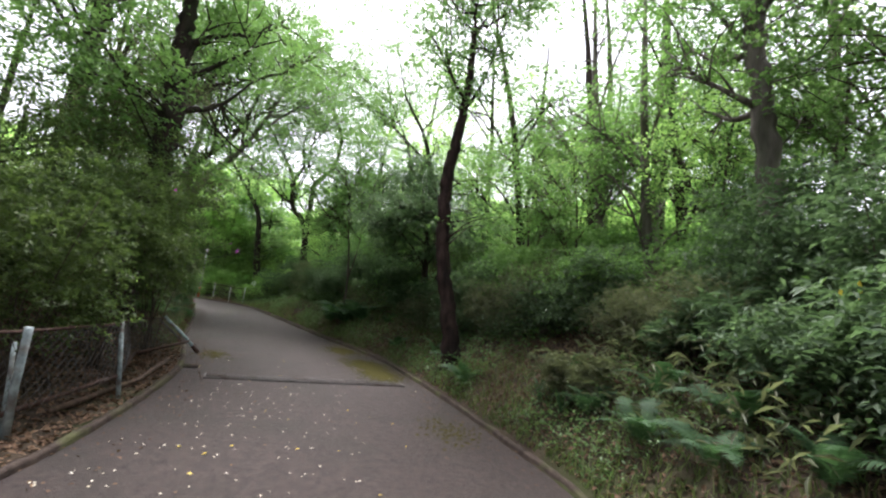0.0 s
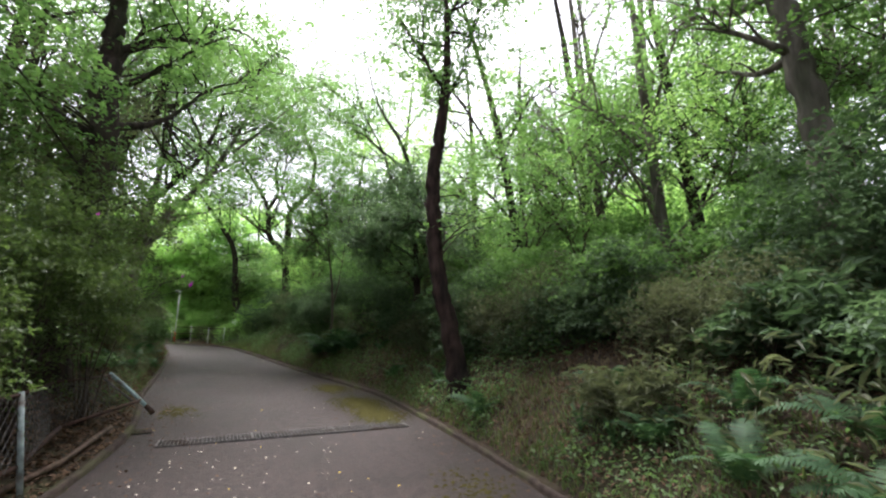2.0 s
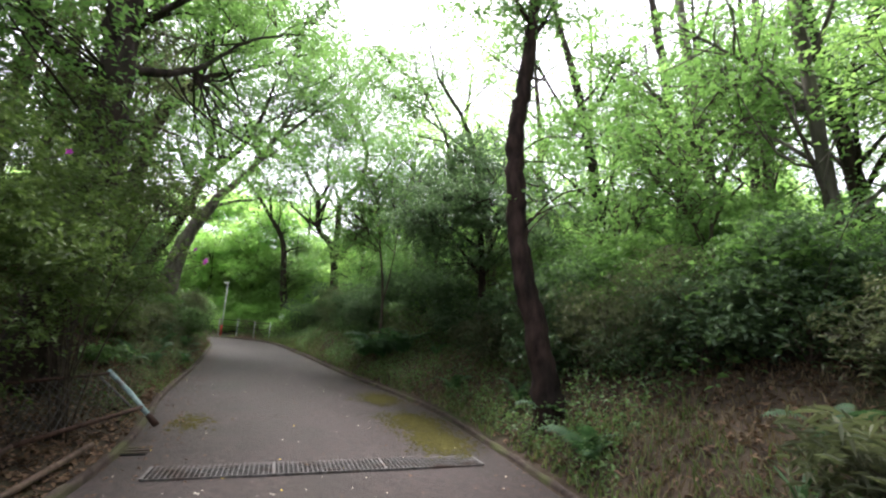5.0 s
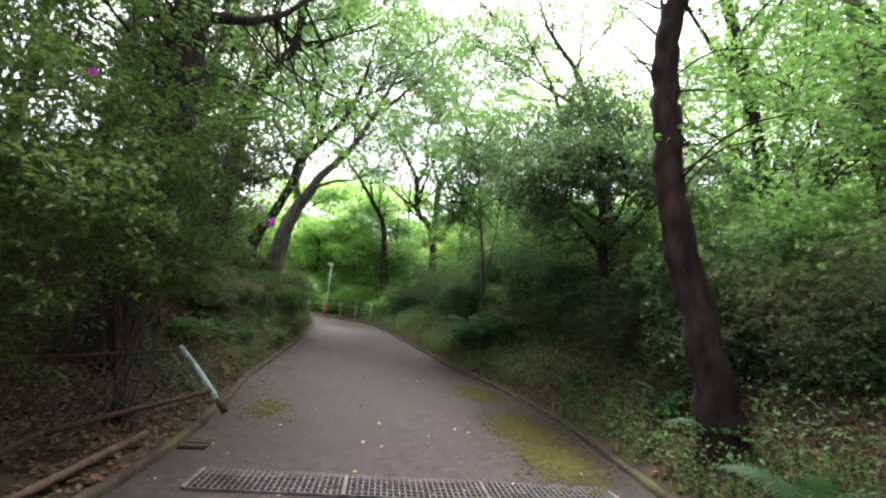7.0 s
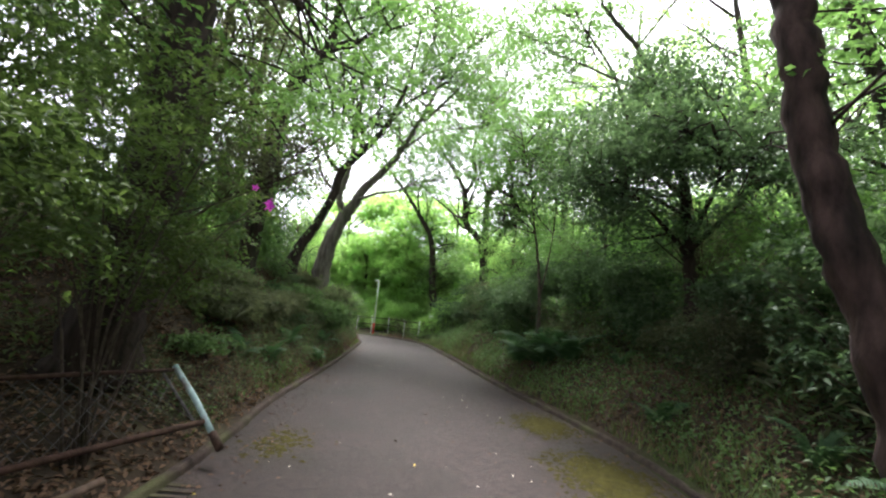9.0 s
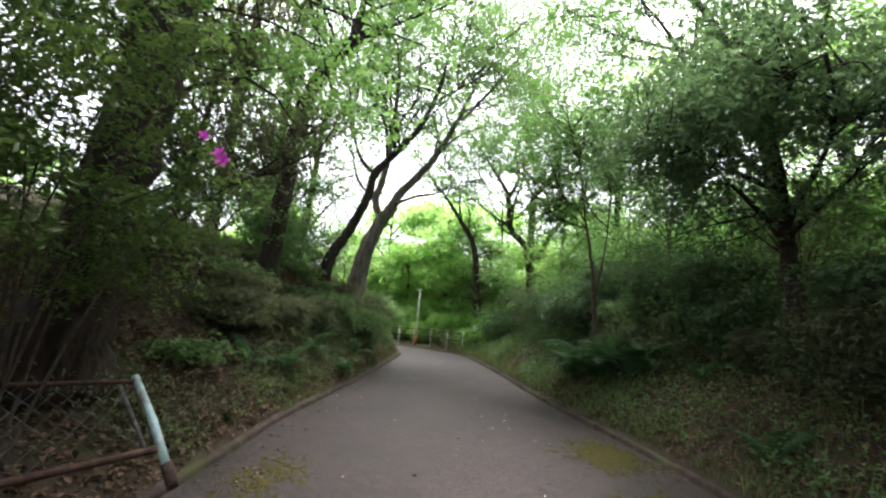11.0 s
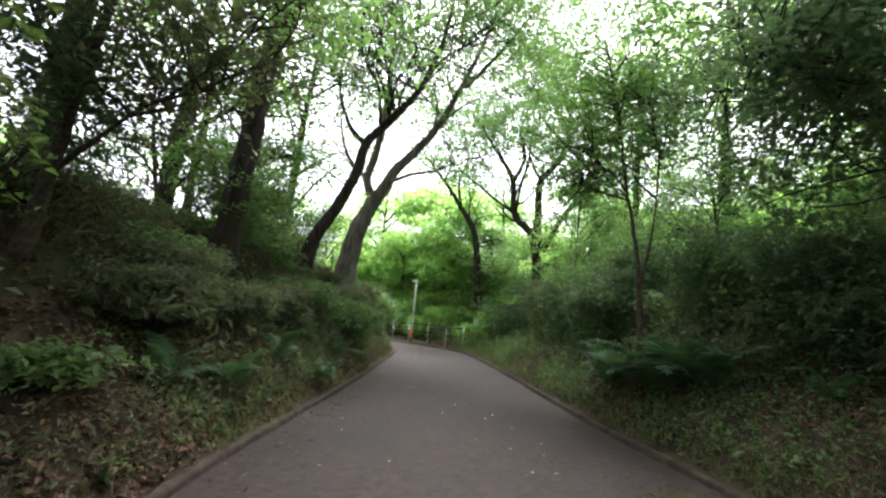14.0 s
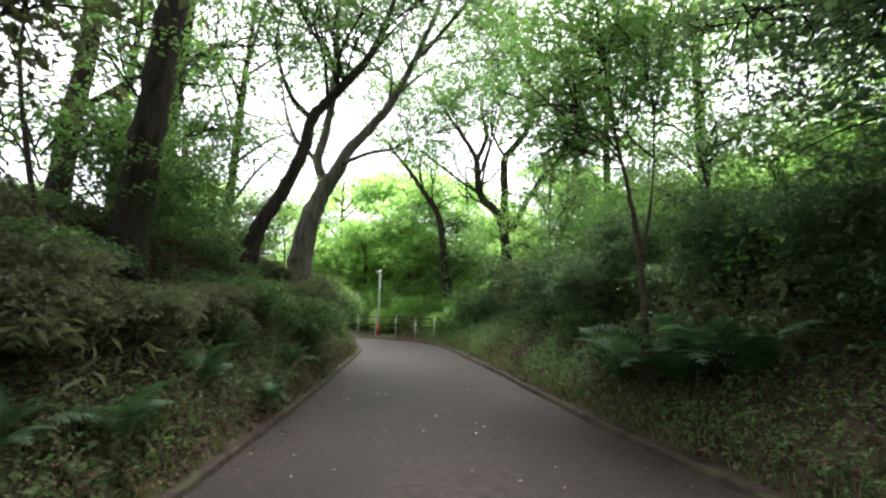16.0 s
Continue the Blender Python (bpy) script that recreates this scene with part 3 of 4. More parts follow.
tree("forked_tree", (-13.6, 18.0, gz(-13.6, 18.0)),
     [([(-13.48, 17.83, gz(-13.48, 17.83) - 0.15), (-13.38, 17.88, 3.06), (-13.26, 18.02, 4.39), (-12.98, 18.33, 5.46), (-12.76, 18.56, 6.05), (-12.57, 18.75, 6.67), (-12.08, 19.22, 7.53), (-11.58, 19.64, 8.58), (-10.98, 20.1, 10.31), (-10.4, 20.49, 12.3), (-9.86, 20.82, 14.69)], [0.36, 0.33, 0.28, 0.22, 0.16, 0.14, 0.12, 0.1, 0.08, 0.06, 0.03]),
      ([(-13.13, 18.46, 5.52), (-13.34, 18.23, 6.28), (-13.23, 18.35, 7.12), (-13.12, 18.47, 8.64), (-13.12, 18.47, 11.8), (-13.16, 18.43, 14.33)], [0.16, 0.13, 0.11, 0.08, 0.04]),
      ([(-12.56, 18.48, 6.13), (-12.04, 18.98, 6.52), (-11.4, 19.53, 6.77), (-10.79, 19.98, 7.22), (-9.99, 20.51, 7.34)], [0.07, 0.05, 0.02]),
      ([(-11.71, 19.53, 8.37), (-11.74, 19.51, 9.53), (-12.25, 19.06, 10.64), (-12.48, 18.84, 11.8)], [0.06, 0.02]),
      ([(-13.49, 18.36, 6.35), (-13.96, 17.8, 7.06), (-14.22, 17.46, 8.45), (-14.35, 17.28, 10.3)], [0.08, 0.05, 0.02]),
      ([(-10.98, 20.1, 10.31), (-10.14, 20.65, 10.86), (-9.02, 21.27, 11.65)], [0.06, 0.02]),
      ([(-11.39, 19.41, 8.42), (-10.57, 20.02, 9.35), (-9.51, 20.67, 9.66), (-8.25, 21.29, 9.69)], [0.06, 0.015]),
      ([(-10.6, 19.6, 9.6), (-9.2, 19.7, 10.8), (-7.8, 19.5, 11.8), (-6.2, 19.0, 12.8)], [0.07, 0.05, 0.02])],
     [(-12.2, 19.4, 13.4, 3.4, 3.4, 3.0), (-10.2, 21.0, 14.0, 2.8, 2.8, 2.2), (-10.8, 20.2, 9.4, 1.8, 1.8, 0.8), (-14.2, 17.6, 9.6, 1.6, 1.6, 1.2), (-13.6, 19.4, 8.8, 2.0, 2.0, 1.2), (-15, 18.4, 7.4, 1.6, 1.6, 1.0), (-6.7, 19.2, 12.6, 2.2, 2.0, 1.0), (-8.6, 19.6, 11.2, 1.8, 1.8, 0.8)],
     BARK_GREY, LEAF_BRIGHT, "large forked tree with greyish trunk on the bank", 330, 50, 0.42, 0.1, 14, sub=6, reach=3.0)
tree("leaning_tree", (-11.6, 14.6, gz(-11.6, 14.6)),
     [([(-12.280000000000001, 15.110000000000001, gz(-12.280000000000001, 15.110000000000001) - 0.15), (-12.13, 15.21, 2.72), (-11.92, 15.52, 3.71), (-11.7, 15.82, 4.42), (-11.44, 16.15, 5.58), (-11.37, 16.23, 6.32), (-10.88, 16.76, 7.33), (-10.41, 17.22, 8.37), (-10.05, 17.53, 9.9), (-9.84, 17.7, 12.01)], [0.19, 0.17, 0.15, 0.14, 0.13, 0.115, 0.1, 0.08, 0.06, 0.03]),
      ([(-11.37, 16.23, 6.32), (-11.69, 15.83, 6.81), (-11.94, 15.5, 8.04), (-11.85, 15.61, 9.63)], [0.08, 0.05, 0.02]),
      ([(-10.88, 16.76, 7.33), (-11.11, 16.52, 8.36), (-11.07, 16.57, 9.65)], [0.05, 0.02]),
      ([(-10.41, 17.22, 8.37), (-9.89, 17.66, 9.26), (-9.31, 18.09, 10.33)], [0.04, 0.015])],
     [(-9.8, 17.2, 12.4, 2.6, 2.6, 2.4), (-11.6, 14.8, 8.6, 1.6, 1.5, 1.2), (-12.0, 15.0, 6.0, 1.2, 1.2, 0.8), (-10.8, 16.6, 8.4, 1.4, 1.4, 1.0)],
     BARK, LEAF_MID, "dark slender tree leaning over the path from the bank", 200, 50, 0.35, 0.1, 15, sub=9, reach=2.8)
tree("bank_tree", (-9.2, 11.8, gz(-9.2, 11.8)),
     [([(-9.25, 11.75, gz(-9.2, 11.8) - 0.1), (-9.21, 11.81, 3.0), (-9.19, 11.85, 4.1), (-9.12, 11.94, 6.0), (-8.89, 12.25, 7.1), (-8.6, 12.6, 7.95), (-8.7, 12.8, 9.5), (-8.6, 13, 11)], [0.22, 0.19, 0.17, 0.15, 0.12, 0.06]),
      ([(-8.65, 12.6, 7.9), (-8.09, 13.3, 8.5), (-7.4, 14.26, 9.4)], [0.09, 0.03])],
     [(-8.8, 12.8, 10.2, 2.0, 2.0, 1.3), (-7.8, 13.8, 9.4, 1.2, 1.2, 0.7), (-9.6, 11.6, 5.6, 1.2, 1.2, 1.2), (-9.0, 11.4, 7.8, 1.3, 1.3, 1.0)],
     BARK, LEAF_BRIGHT, "dark straight tree with bright leaves on the bank", 150, 60, 0.3, 0.09, 16, sub=7)
tree("wavy_tree", (-10.9, 27.7, gz(-10.9, 27.7)),
     [([(-11.22, 27.61, gz(-11.22, 27.61) - 0.15), (-11.52, 27.61, 5.98), (-12.44, 27.16, 7.45), (-12.61, 27.07, 9.1), (-13.04, 26.84, 10.08), (-13.86, 26.35, 11.5), (-14.68, 25.81, 12.93)], [0.3, 0.26, 0.22, 0.18, 0.15, 0.1, 0.05]),
      ([(-12.61, 27.07, 9.1), (-12.17, 27.29, 10.35), (-12.41, 27.17, 11.78), (-11.98, 27.39, 13.82), (-12.23, 27.26, 15.65)], [0.12, 0.08, 0.03]),
      ([(-11.28, 27.38, 5.66), (-11.32, 27.37, 7.75), (-11.26, 27.39, 9.09), (-10.31, 27.79, 10.54), (-10.16, 27.84, 12.64), (-10.82, 27.58, 14.45), (-10.73, 27.62, 17.15)], [0.2, 0.18, 0.16, 0.13, 0.1, 0.06]),
      ([(-10.89, 27.11, 5.57), (-9.97, 27.48, 7.45), (-8.92, 27.84, 8.8), (-8.54, 27.95, 10.34), (-8.84, 27.87, 12.27)], [0.15, 0.12, 0.08, 0.03]),
      ([(-11.26, 27.39, 9.09), (-11.85, 27.12, 10.49), (-11.61, 27.23, 12.18), (-10.39, 27.75, 13.53)], [0.08, 0.03]),
      ([(-12.44, 27.16, 7.45), (-13.37, 26.65, 8.68), (-13.61, 26.5, 10.07)], [0.06, 0.02])],
     [(-12, 27.2, 13.5, 3.6, 3.0, 3.0), (-9.4, 28.4, 11, 2.0, 2.0, 1.2), (-13.8, 26.4, 12, 1.6, 1.6, 1.2), (-9.5, 27.2, 6.3, 2.6, 2.2, 1.3)],
     BARK, LEAF_BRIGHT, "tall tree with wavy dark limbs behind the bend", 260, 50, 0.45, 0.13, 17, sub=9, reach=4.0)
tree("crooked_tree", (-14.3, 27.5, gz(-14.3, 27.5)),
     [([(-14.24, 27.53, gz(-14.24, 27.53) - 0.15), (-14.24, 27.53, 2.45), (-14.44, 27.4, 4.04), (-14.69, 27.24, 6.52), (-15.36, 26.8, 7.92), (-16.18, 26.2, 9.32), (-16.74, 25.75, 10.16), (-17.5, 25.09, 10.96)], [0.26, 0.24, 0.2, 0.17, 0.14, 0.1, 0.05]),
      ([(-15.36, 26.8, 7.92), (-15.55, 26.66, 9.36), (-15.26, 26.87, 10.86), (-15.57, 26.65, 12.36)], [0.09, 0.03]),
      ([(-16.18, 26.2, 9.32), (-15.98, 26.35, 10.52), (-16.35, 26.07, 11.54)], [0.06, 0.02])],
     [(-15.8, 26.6, 10.2, 1.8, 1.8, 0.9), (-13.6, 28, 5.2, 1.6, 1.6, 1.6), (-15.4, 28, 4.6, 1.4, 1.4, 1.2)],
     BARK, LEAF_BRIGHT, "crooked dark tree at the bend of the path", 140, 45, 0.4, 0.14, 18, sub=7, reach=2.4)
tree("slender_tree", (-4.15, 16.25, gz(-4.15, 16.25)),
     [([(-4.2, 16.23, gz(-4.15, 16.25) - 0.1), (-4.21, 16.23, 2.4), (-4.31, 16.22, 3.4), (-4.46, 16.19, 4.4), (-4.6, 16.1, 6.0)], [0.05, 0.04, 0.02]),
      ([(-4.21, 16.23, 2.4), (-4.0, 16.2, 3.4), (-3.9, 16.3, 4.8)], [0.03, 0.012])],
     [(-4.7, 16.3, 6.4, 1.7, 1.5, 1.7), (-4.0, 16.4, 5.0, 1.0, 0.9, 0.8), (-5.9, 16.9, 5.6, 1.2, 1.2, 1.2), (-5.2, 16.6, 4.4, 0.8, 0.8, 0.6)],
     TWIG, LEAF_BRIGHT, "slender young tree with sprays of fresh green leaves", 230, 45, 0.26, 0.09, 19, sub=4, reach=1.4)
tree("dark_evergreen", (-0.9, 14.0, gz(-0.9, 14.0)),
     [([(-0.9, 14.0, gz(-0.9, 14.0) - 0.1), (-0.93, 14.05, 2.2), (-0.96, 14.1, 3.1), (-1.05, 13.9, 4.4), (-1.1, 13.7, 6.0)], [0.13, 0.11, 0.09, 0.07, 0.03]),
      ([(-0.95, 14.05, 2.9), (-1.6, 13.4, 3.7), (-2.3, 12.6, 4.3)], [0.06, 0.015]),
      ([(-0.95, 14.05, 3.2), (-0.5, 13.0, 3.9), (-0.6, 11.9, 4.2)], [0.06, 0.015]),
      ([(-1.0, 14.0, 3.6), (-2.0, 14.2, 4.3), (-3.0, 14.4, 4.7)], [0.05, 0.015]),
      ([(-0.95, 14.05, 3.0), (-0.1, 13.7, 3.8), (0.7, 13.3, 4.4)], [0.05, 0.015])],
     [(-2.2, 15.0, 4.5, 1.0, 1.0, 0.8), (-1.8, 14.6, 5.6, 1.1, 1.1, 0.6), (-2.1, 12.8, 3.9, 0.9, 0.9, 0.6), (-1.5, 12.0, 4.1, 0.9, 0.9, 0.6), (0.2, 12.0, 3.4, 1.0, 0.9, 0.5), (-2.0, 14.2, 3.4, 0.9, 0.9, 0.5), (-1.7, 12.6, 4.4, 0.9, 0.9, 0.5), (-0.6, 12.2, 4.2, 1.0, 1.0, 0.6), (-1.2, 13.4, 5.0, 1.2, 1.1, 0.8), (-2.2, 13.9, 4.6, 1.1, 1.0, 0.6), (-0.3, 13.2, 4.6, 1.2, 1.1, 0.8), (-1.2, 13.6, 6.0, 1.2, 1.1, 0.7), (-1.2, 13.2, 3.5, 1.2, 1.1, 0.5), (0.5, 13.0, 4.0, 0.9, 0.9, 0.6)],
     BARK, LEAF_DARK, "dark small-leaved evergreen tree with flat layered boughs", 400, 60, 0.25, 0.075, 20, sub=3, reach=1.0)
tree("bent_tree", (-0.9, 16.4, gz(-0.9, 16.4)),
     [([(-0.9, 16.4, gz(-0.9, 16.4) - 0.1), (-1.1, 16.3, 4.6), (-1.5, 16.15, 6.6), (-2.0, 16.1, 8.2), (-2.9, 16.0, 9.8), (-3.5, 15.9, 12)], [0.15, 0.12, 0.1, 0.08, 0.06, 0.03]),
      ([(-1.15, 16.3, 4.6), (-2.1, 16.2, 6.0), (-2.6, 16.1, 7.8), (-3.5, 16.0, 9.6), (-3.8, 16, 11)], [0.07, 0.06, 0.04, 0.02]),
      ([(-1.6, 16.15, 7.0), (-3.0, 17.0, 8.4), (-4.4, 17.8, 9.8), (-5.6, 18.3, 10.6)], [0.06, 0.04, 0.015]),
      ([(-1.3, 16.2, 5.6), (-2.4, 17.0, 6.2), (-3.6, 17.8, 7.0)], [0.05, 0.015])],
     [(-3.4, 15.9, 9.6, 1.5, 1.4, 0.8), (-5.1, 18.0, 10.2, 1.6, 1.4, 1.0), (-3.2, 17.6, 6.8, 1.6, 1.4, 1.0), (-1.4, 16.2, 6.2, 1.3, 1.2, 0.9)],
     BARK, LEAF_BRIGHT, "bare-limbed tree bending over the path behind the evergreen", 130, 45, 0.33, 0.095, 21, sub=6, reach=1.8)


tree("leafy_tree", (-7.5, 9.2, gz(-7.5, 9.2)),
     [([(-7.5, 9.2, gz(-7.5, 9.2) - 0.1), (-7.4, 9.25, 2.6), (-7.2, 9.3, 4.0), (-7.1, 9.4, 5.8)], [0.07, 0.055, 0.04, 0.02]),
      ([(-7.42, 9.25, 2.4), (-6.8, 9.6, 3.0), (-6.2, 9.9, 3.2)], [0.035, 0.012]),
      ([(-7.35, 9.25, 3.0), (-7.4, 8.6, 4.2), (-7.2, 8.2, 5.2)], [0.035, 0.012])],
     [(-7.1, 9.3, 4.8, 1.3, 1.3, 1.1), (-6.4, 9.6, 3.6, 0.9, 0.9, 0.7), (-7.4, 8.3, 5.2, 1.2, 1.1, 0.9), (-6.8, 8.8, 6.2, 1.3, 1.3, 0.9), (-7.8, 9.8, 3.6, 1.0, 0.9, 0.8)],
     TWIG, LEAF_OLIVE, "small many-branched tree with dull green leaves over the bank", 230, 50, 0.24, 0.075, 22, sub=5, reach=1.2)


def wood_tree(name, x, y, height, r, bark, leaf, label, seed, lean=(0, 0), size=0.13, clumps=110, low=0.4, group="trees of the wood", high=0.95, spread=0.36, per=45):
    rng = np.random.default_rng(seed)
    z = gz(x, y)
    top = (x + lean[0], y + lean[1], z + height)
    mid = (x + lean[0] * 0.4 + rng.normal() * 0.15, y + lean[1] * 0.4 + rng.normal() * 0.15, z + height * 0.5)
    limbs = [([(x, y, z - 0.15), mid, top], [r, r * 0.75, r * 0.25])]
    blobs = []
    cr = height * 0.2
    for k in range(8):
        g, h = rng.random() * 6.28, rng.uniform(low, high)
        c = (x + lean[0] * h + cr * math.cos(g), y + lean[1] * h + cr * math.sin(g), z + height * h + 0.3)
        s = (x + lean[0] * (h - 0.12), y + lean[1] * (h - 0.12), z + height * (h - 0.14))
        limbs.append(([s, ((s[0] + c[0]) / 2, (s[1] + c[1]) / 2, (s[2] + c[2]) / 2 + 0.2), c], [r * 0.35, 0.02]))
        blobs.append((*c, cr * rng.uniform(0.7, 1.1), cr * rng.uniform(0.7, 1.1), cr * rng.uniform(0.4, 0.7)))
    return tree(name, (x, y, z), limbs, blobs, bark, leaf, label, clumps, per, spread, size, seed, True, group, 8)


# trees seen over the bank, and two unseen ones added to shade it
for i, (x, y, h, r, lx, ly, bark, leaf) in enumerate([
        (4.9, 11.0, 9, 0.12, -0.4, 0.2, BARK_GREY, LEAF_BRIGHT), (4.5, 14.3, 11, 0.14, -0.8, 0.2, BARK_GREY, LEAF_BRIGHT),
        (2.2, 15.1, 11, 0.15, -2.2, 0.2, BARK, LEAF_BRIGHT), (4.9, 18.1, 13, 0.2, -1.2, 0.4, BARK, LEAF_SUN_LIME),
        (5.4, 18.9, 13, 0.18, -0.5, 0.2, BARK_GREY, LEAF_BRIGHT), (7.0, 17.6, 13, 0.18, 0.2, 0, BARK_GREY, LEAF_BRIGHT),
        (6.3, 12.6, 10, 0.16, -0.8, 0.5, BARK, LEAF_BRIGHT), (9.5, 9.5, 11, 0.17, -0.3, 0, BARK_GREY, LEAF_BRIGHT),
        (8.5, 5.0, 10, 0.15, -0.5, 0.3, BARK, LEAF_MID), 
        (11, 14, 13, 0.2, 0, 0, BARK_GREY, LEAF_SUN_LIME), (0.5, 21.5, 11, 0.16, -0.6, 0, BARK, LEAF_SUN_LIME),
        # (6.3, 3.2) and (5.6, 0.4) stand out of view, added only for shade
        (-3.5, 23.5, 11, 0.17, 0.5, 0, BARK, LEAF_SUN_LIME), (8, 1.0, 10, 0.15, -0.3, 0, BARK, LEAF_MID), (6.3, 3.2, 8, 0.1, -0.4, 0.3, BARK, LEAF_MID), (5.6, 0.4, 8, 0.1, -0.6, 0.2, BARK, LEAF_MID), (13, 8, 13, 0.2, 0, 0, BARK, LEAF_BRIGHT),
        (-6.5, 25.5, 9, 0.15, 0.4, 0, BARK, LEAF_BRIGHT), (9, 23, 14, 0.2, 0, 0, BARK, LEAF_SUN_LIME), (3, 26, 13, 0.2, 0, 0, BARK, LEAF_SUN_LIME)]):
    wood_tree("wood_tree", x, y, h, r, bark, leaf, "leafy green tree with slim trunk on the wooded bank", 40 + i, (lx, ly), 0.11, 100 if x > 1 else 190, 0.2, high=0.44 if 4 < x < 8 and y > 16 else 0.62 if x > 1 else 0.85)
# trees on the other bank
for i, (x, y, h, r, leaf) in enumerate([
        (-8.2, 5.5, 10, 0.18, LEAF_MID), (-10, 9.5, 11, 0.18, LEAF_BRIGHT), (-6.5, 2.5, 9, 0.15, LEAF_MID), (-12.5, 12, 11, 0.18, LEAF_BRIGHT), (-14.5, 14.5, 11, 0.17, LEAF_BRIGHT),
        (-16.5, 17.5, 10, 0.17, LEAF_SUN_LIME), (-13, 6, 12, 0.2, LEAF_MID), (-9.5, 1, 11, 0.2, LEAF_DARK), (-18, 11, 13, 0.2, LEAF_SUN_LIME), (-21, 16, 12, 0.2, LEAF_SUN_LIME),
        (-6, -2, 9, 0.16, LEAF_MID), (6.5, -2.5, 9, 0.16, LEAF_MID), (-5.5, -7, 10, 0.18, LEAF_BRIGHT), (7, -8, 10, 0.18, LEAF_BRIGHT)]):
    wood_tree("wood_tree", x, y, h, r, BARK, leaf, "leafy green tree with dark trunk among undergrowth", 70 + i, (0.3, 0.1), 0.11, 62, 0.25)
# woods behind the bend: three kinds, repeated; the lime leaves carry sunlight in their colour
far_kinds = [wood_tree("far_tree", -18.5, 30, 9.5, 0.18, BARK, LEAF_SUN_LIME, "yellow-green tree in the far wood, sunlight put into its leaf colour", 101, (0, 0), 0.22, 230, 0.05, "far wood", 0.95, 0.62, 60),
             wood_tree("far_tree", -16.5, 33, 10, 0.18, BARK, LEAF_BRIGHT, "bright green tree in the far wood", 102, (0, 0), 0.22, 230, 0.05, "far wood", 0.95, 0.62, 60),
             wood_tree("far_tree", -22, 28, 9, 0.16, BARK, LEAF_SUN_LIME, "yellow-green tree in the far wood, sunlight put into its leaf colour", 103, (0, 0), 0.22, 230, 0.05, "far wood", 0.95, 0.62, 60)]
frng = np.random.default_rng(5)
spots = []
for _ in range(900):
    g, d = frng.uniform(-0.6, 1.75), frng.uniform(36, 64)
    x, y = -6 - d * math.sin(g), 8 + d * math.cos(g)
    if y > 27 or x < -24 or x > 10:
        if all(math.hypot(x - a, y - b) > 3.6 for a, b in spots) and abs(offset(KL, [x], [y])[0]) > 4:
            spots.append((x, y))
for i, (x, y) in enumerate(spots[:46]):
    k = far_kinds[i % 3]
    copy_thing(k, Matrix.Translation((x, y, gz(x, y))) @ Matrix.Rotation(frng.random() * 6.28, 4, "Z") @ Matrix.Scale(frng.uniform(0.8, 1.2), 4))

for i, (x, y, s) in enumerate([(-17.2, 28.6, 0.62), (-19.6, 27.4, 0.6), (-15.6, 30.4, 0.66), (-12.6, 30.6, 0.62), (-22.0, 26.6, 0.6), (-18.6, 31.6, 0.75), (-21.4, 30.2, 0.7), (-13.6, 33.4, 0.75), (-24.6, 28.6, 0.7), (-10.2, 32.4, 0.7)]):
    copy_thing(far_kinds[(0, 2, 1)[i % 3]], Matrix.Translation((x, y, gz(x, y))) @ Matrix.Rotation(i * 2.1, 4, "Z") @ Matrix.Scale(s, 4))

# ---- shrubs ----
# the azalea thicket over the fence
for i, (x, y, rx, ry, h, leaf) in enumerate([
        (-3.9, 4.6, 1.0, 1.1, 2.6, LEAF_AZALEA), (-4.4, 6.2, 1.15, 1.1, 3.1, LEAF_AZALEA), (-4.7, 7.5, 1.0, 1.1, 3.3, LEAF_AZALEA), (-5.4, 5.2, 1.4, 1.4, 3.6, LEAF_AZALEA), (-4.4, 3.0, 1.1, 1.2, 2.8, LEAF_AZALEA),
        (-4.2, 1.0, 1.1, 1.2, 2.6, LEAF_OLIVE), (-6.2, 7.0, 1.3, 1.3, 3.6, LEAF_AZALEA)]):
    shrub("azalea_bush", x, y, rx, ry, h, leaf, "tall dense green azalea bush overhanging the fence" if i < 4 else "dense green bush in the roadside thicket", (13000, 14000, 11000, 12000, 8000, 8000, 8000, 4500)[i], 0.062, 200 + i, 0.42, (0.3, 0.3, 0.6, 0.3, 0.3, 0.3, 0.9, 0.7, 0.5)[i], "azalea thicket", "bush", 44, 0.17, 0.5)
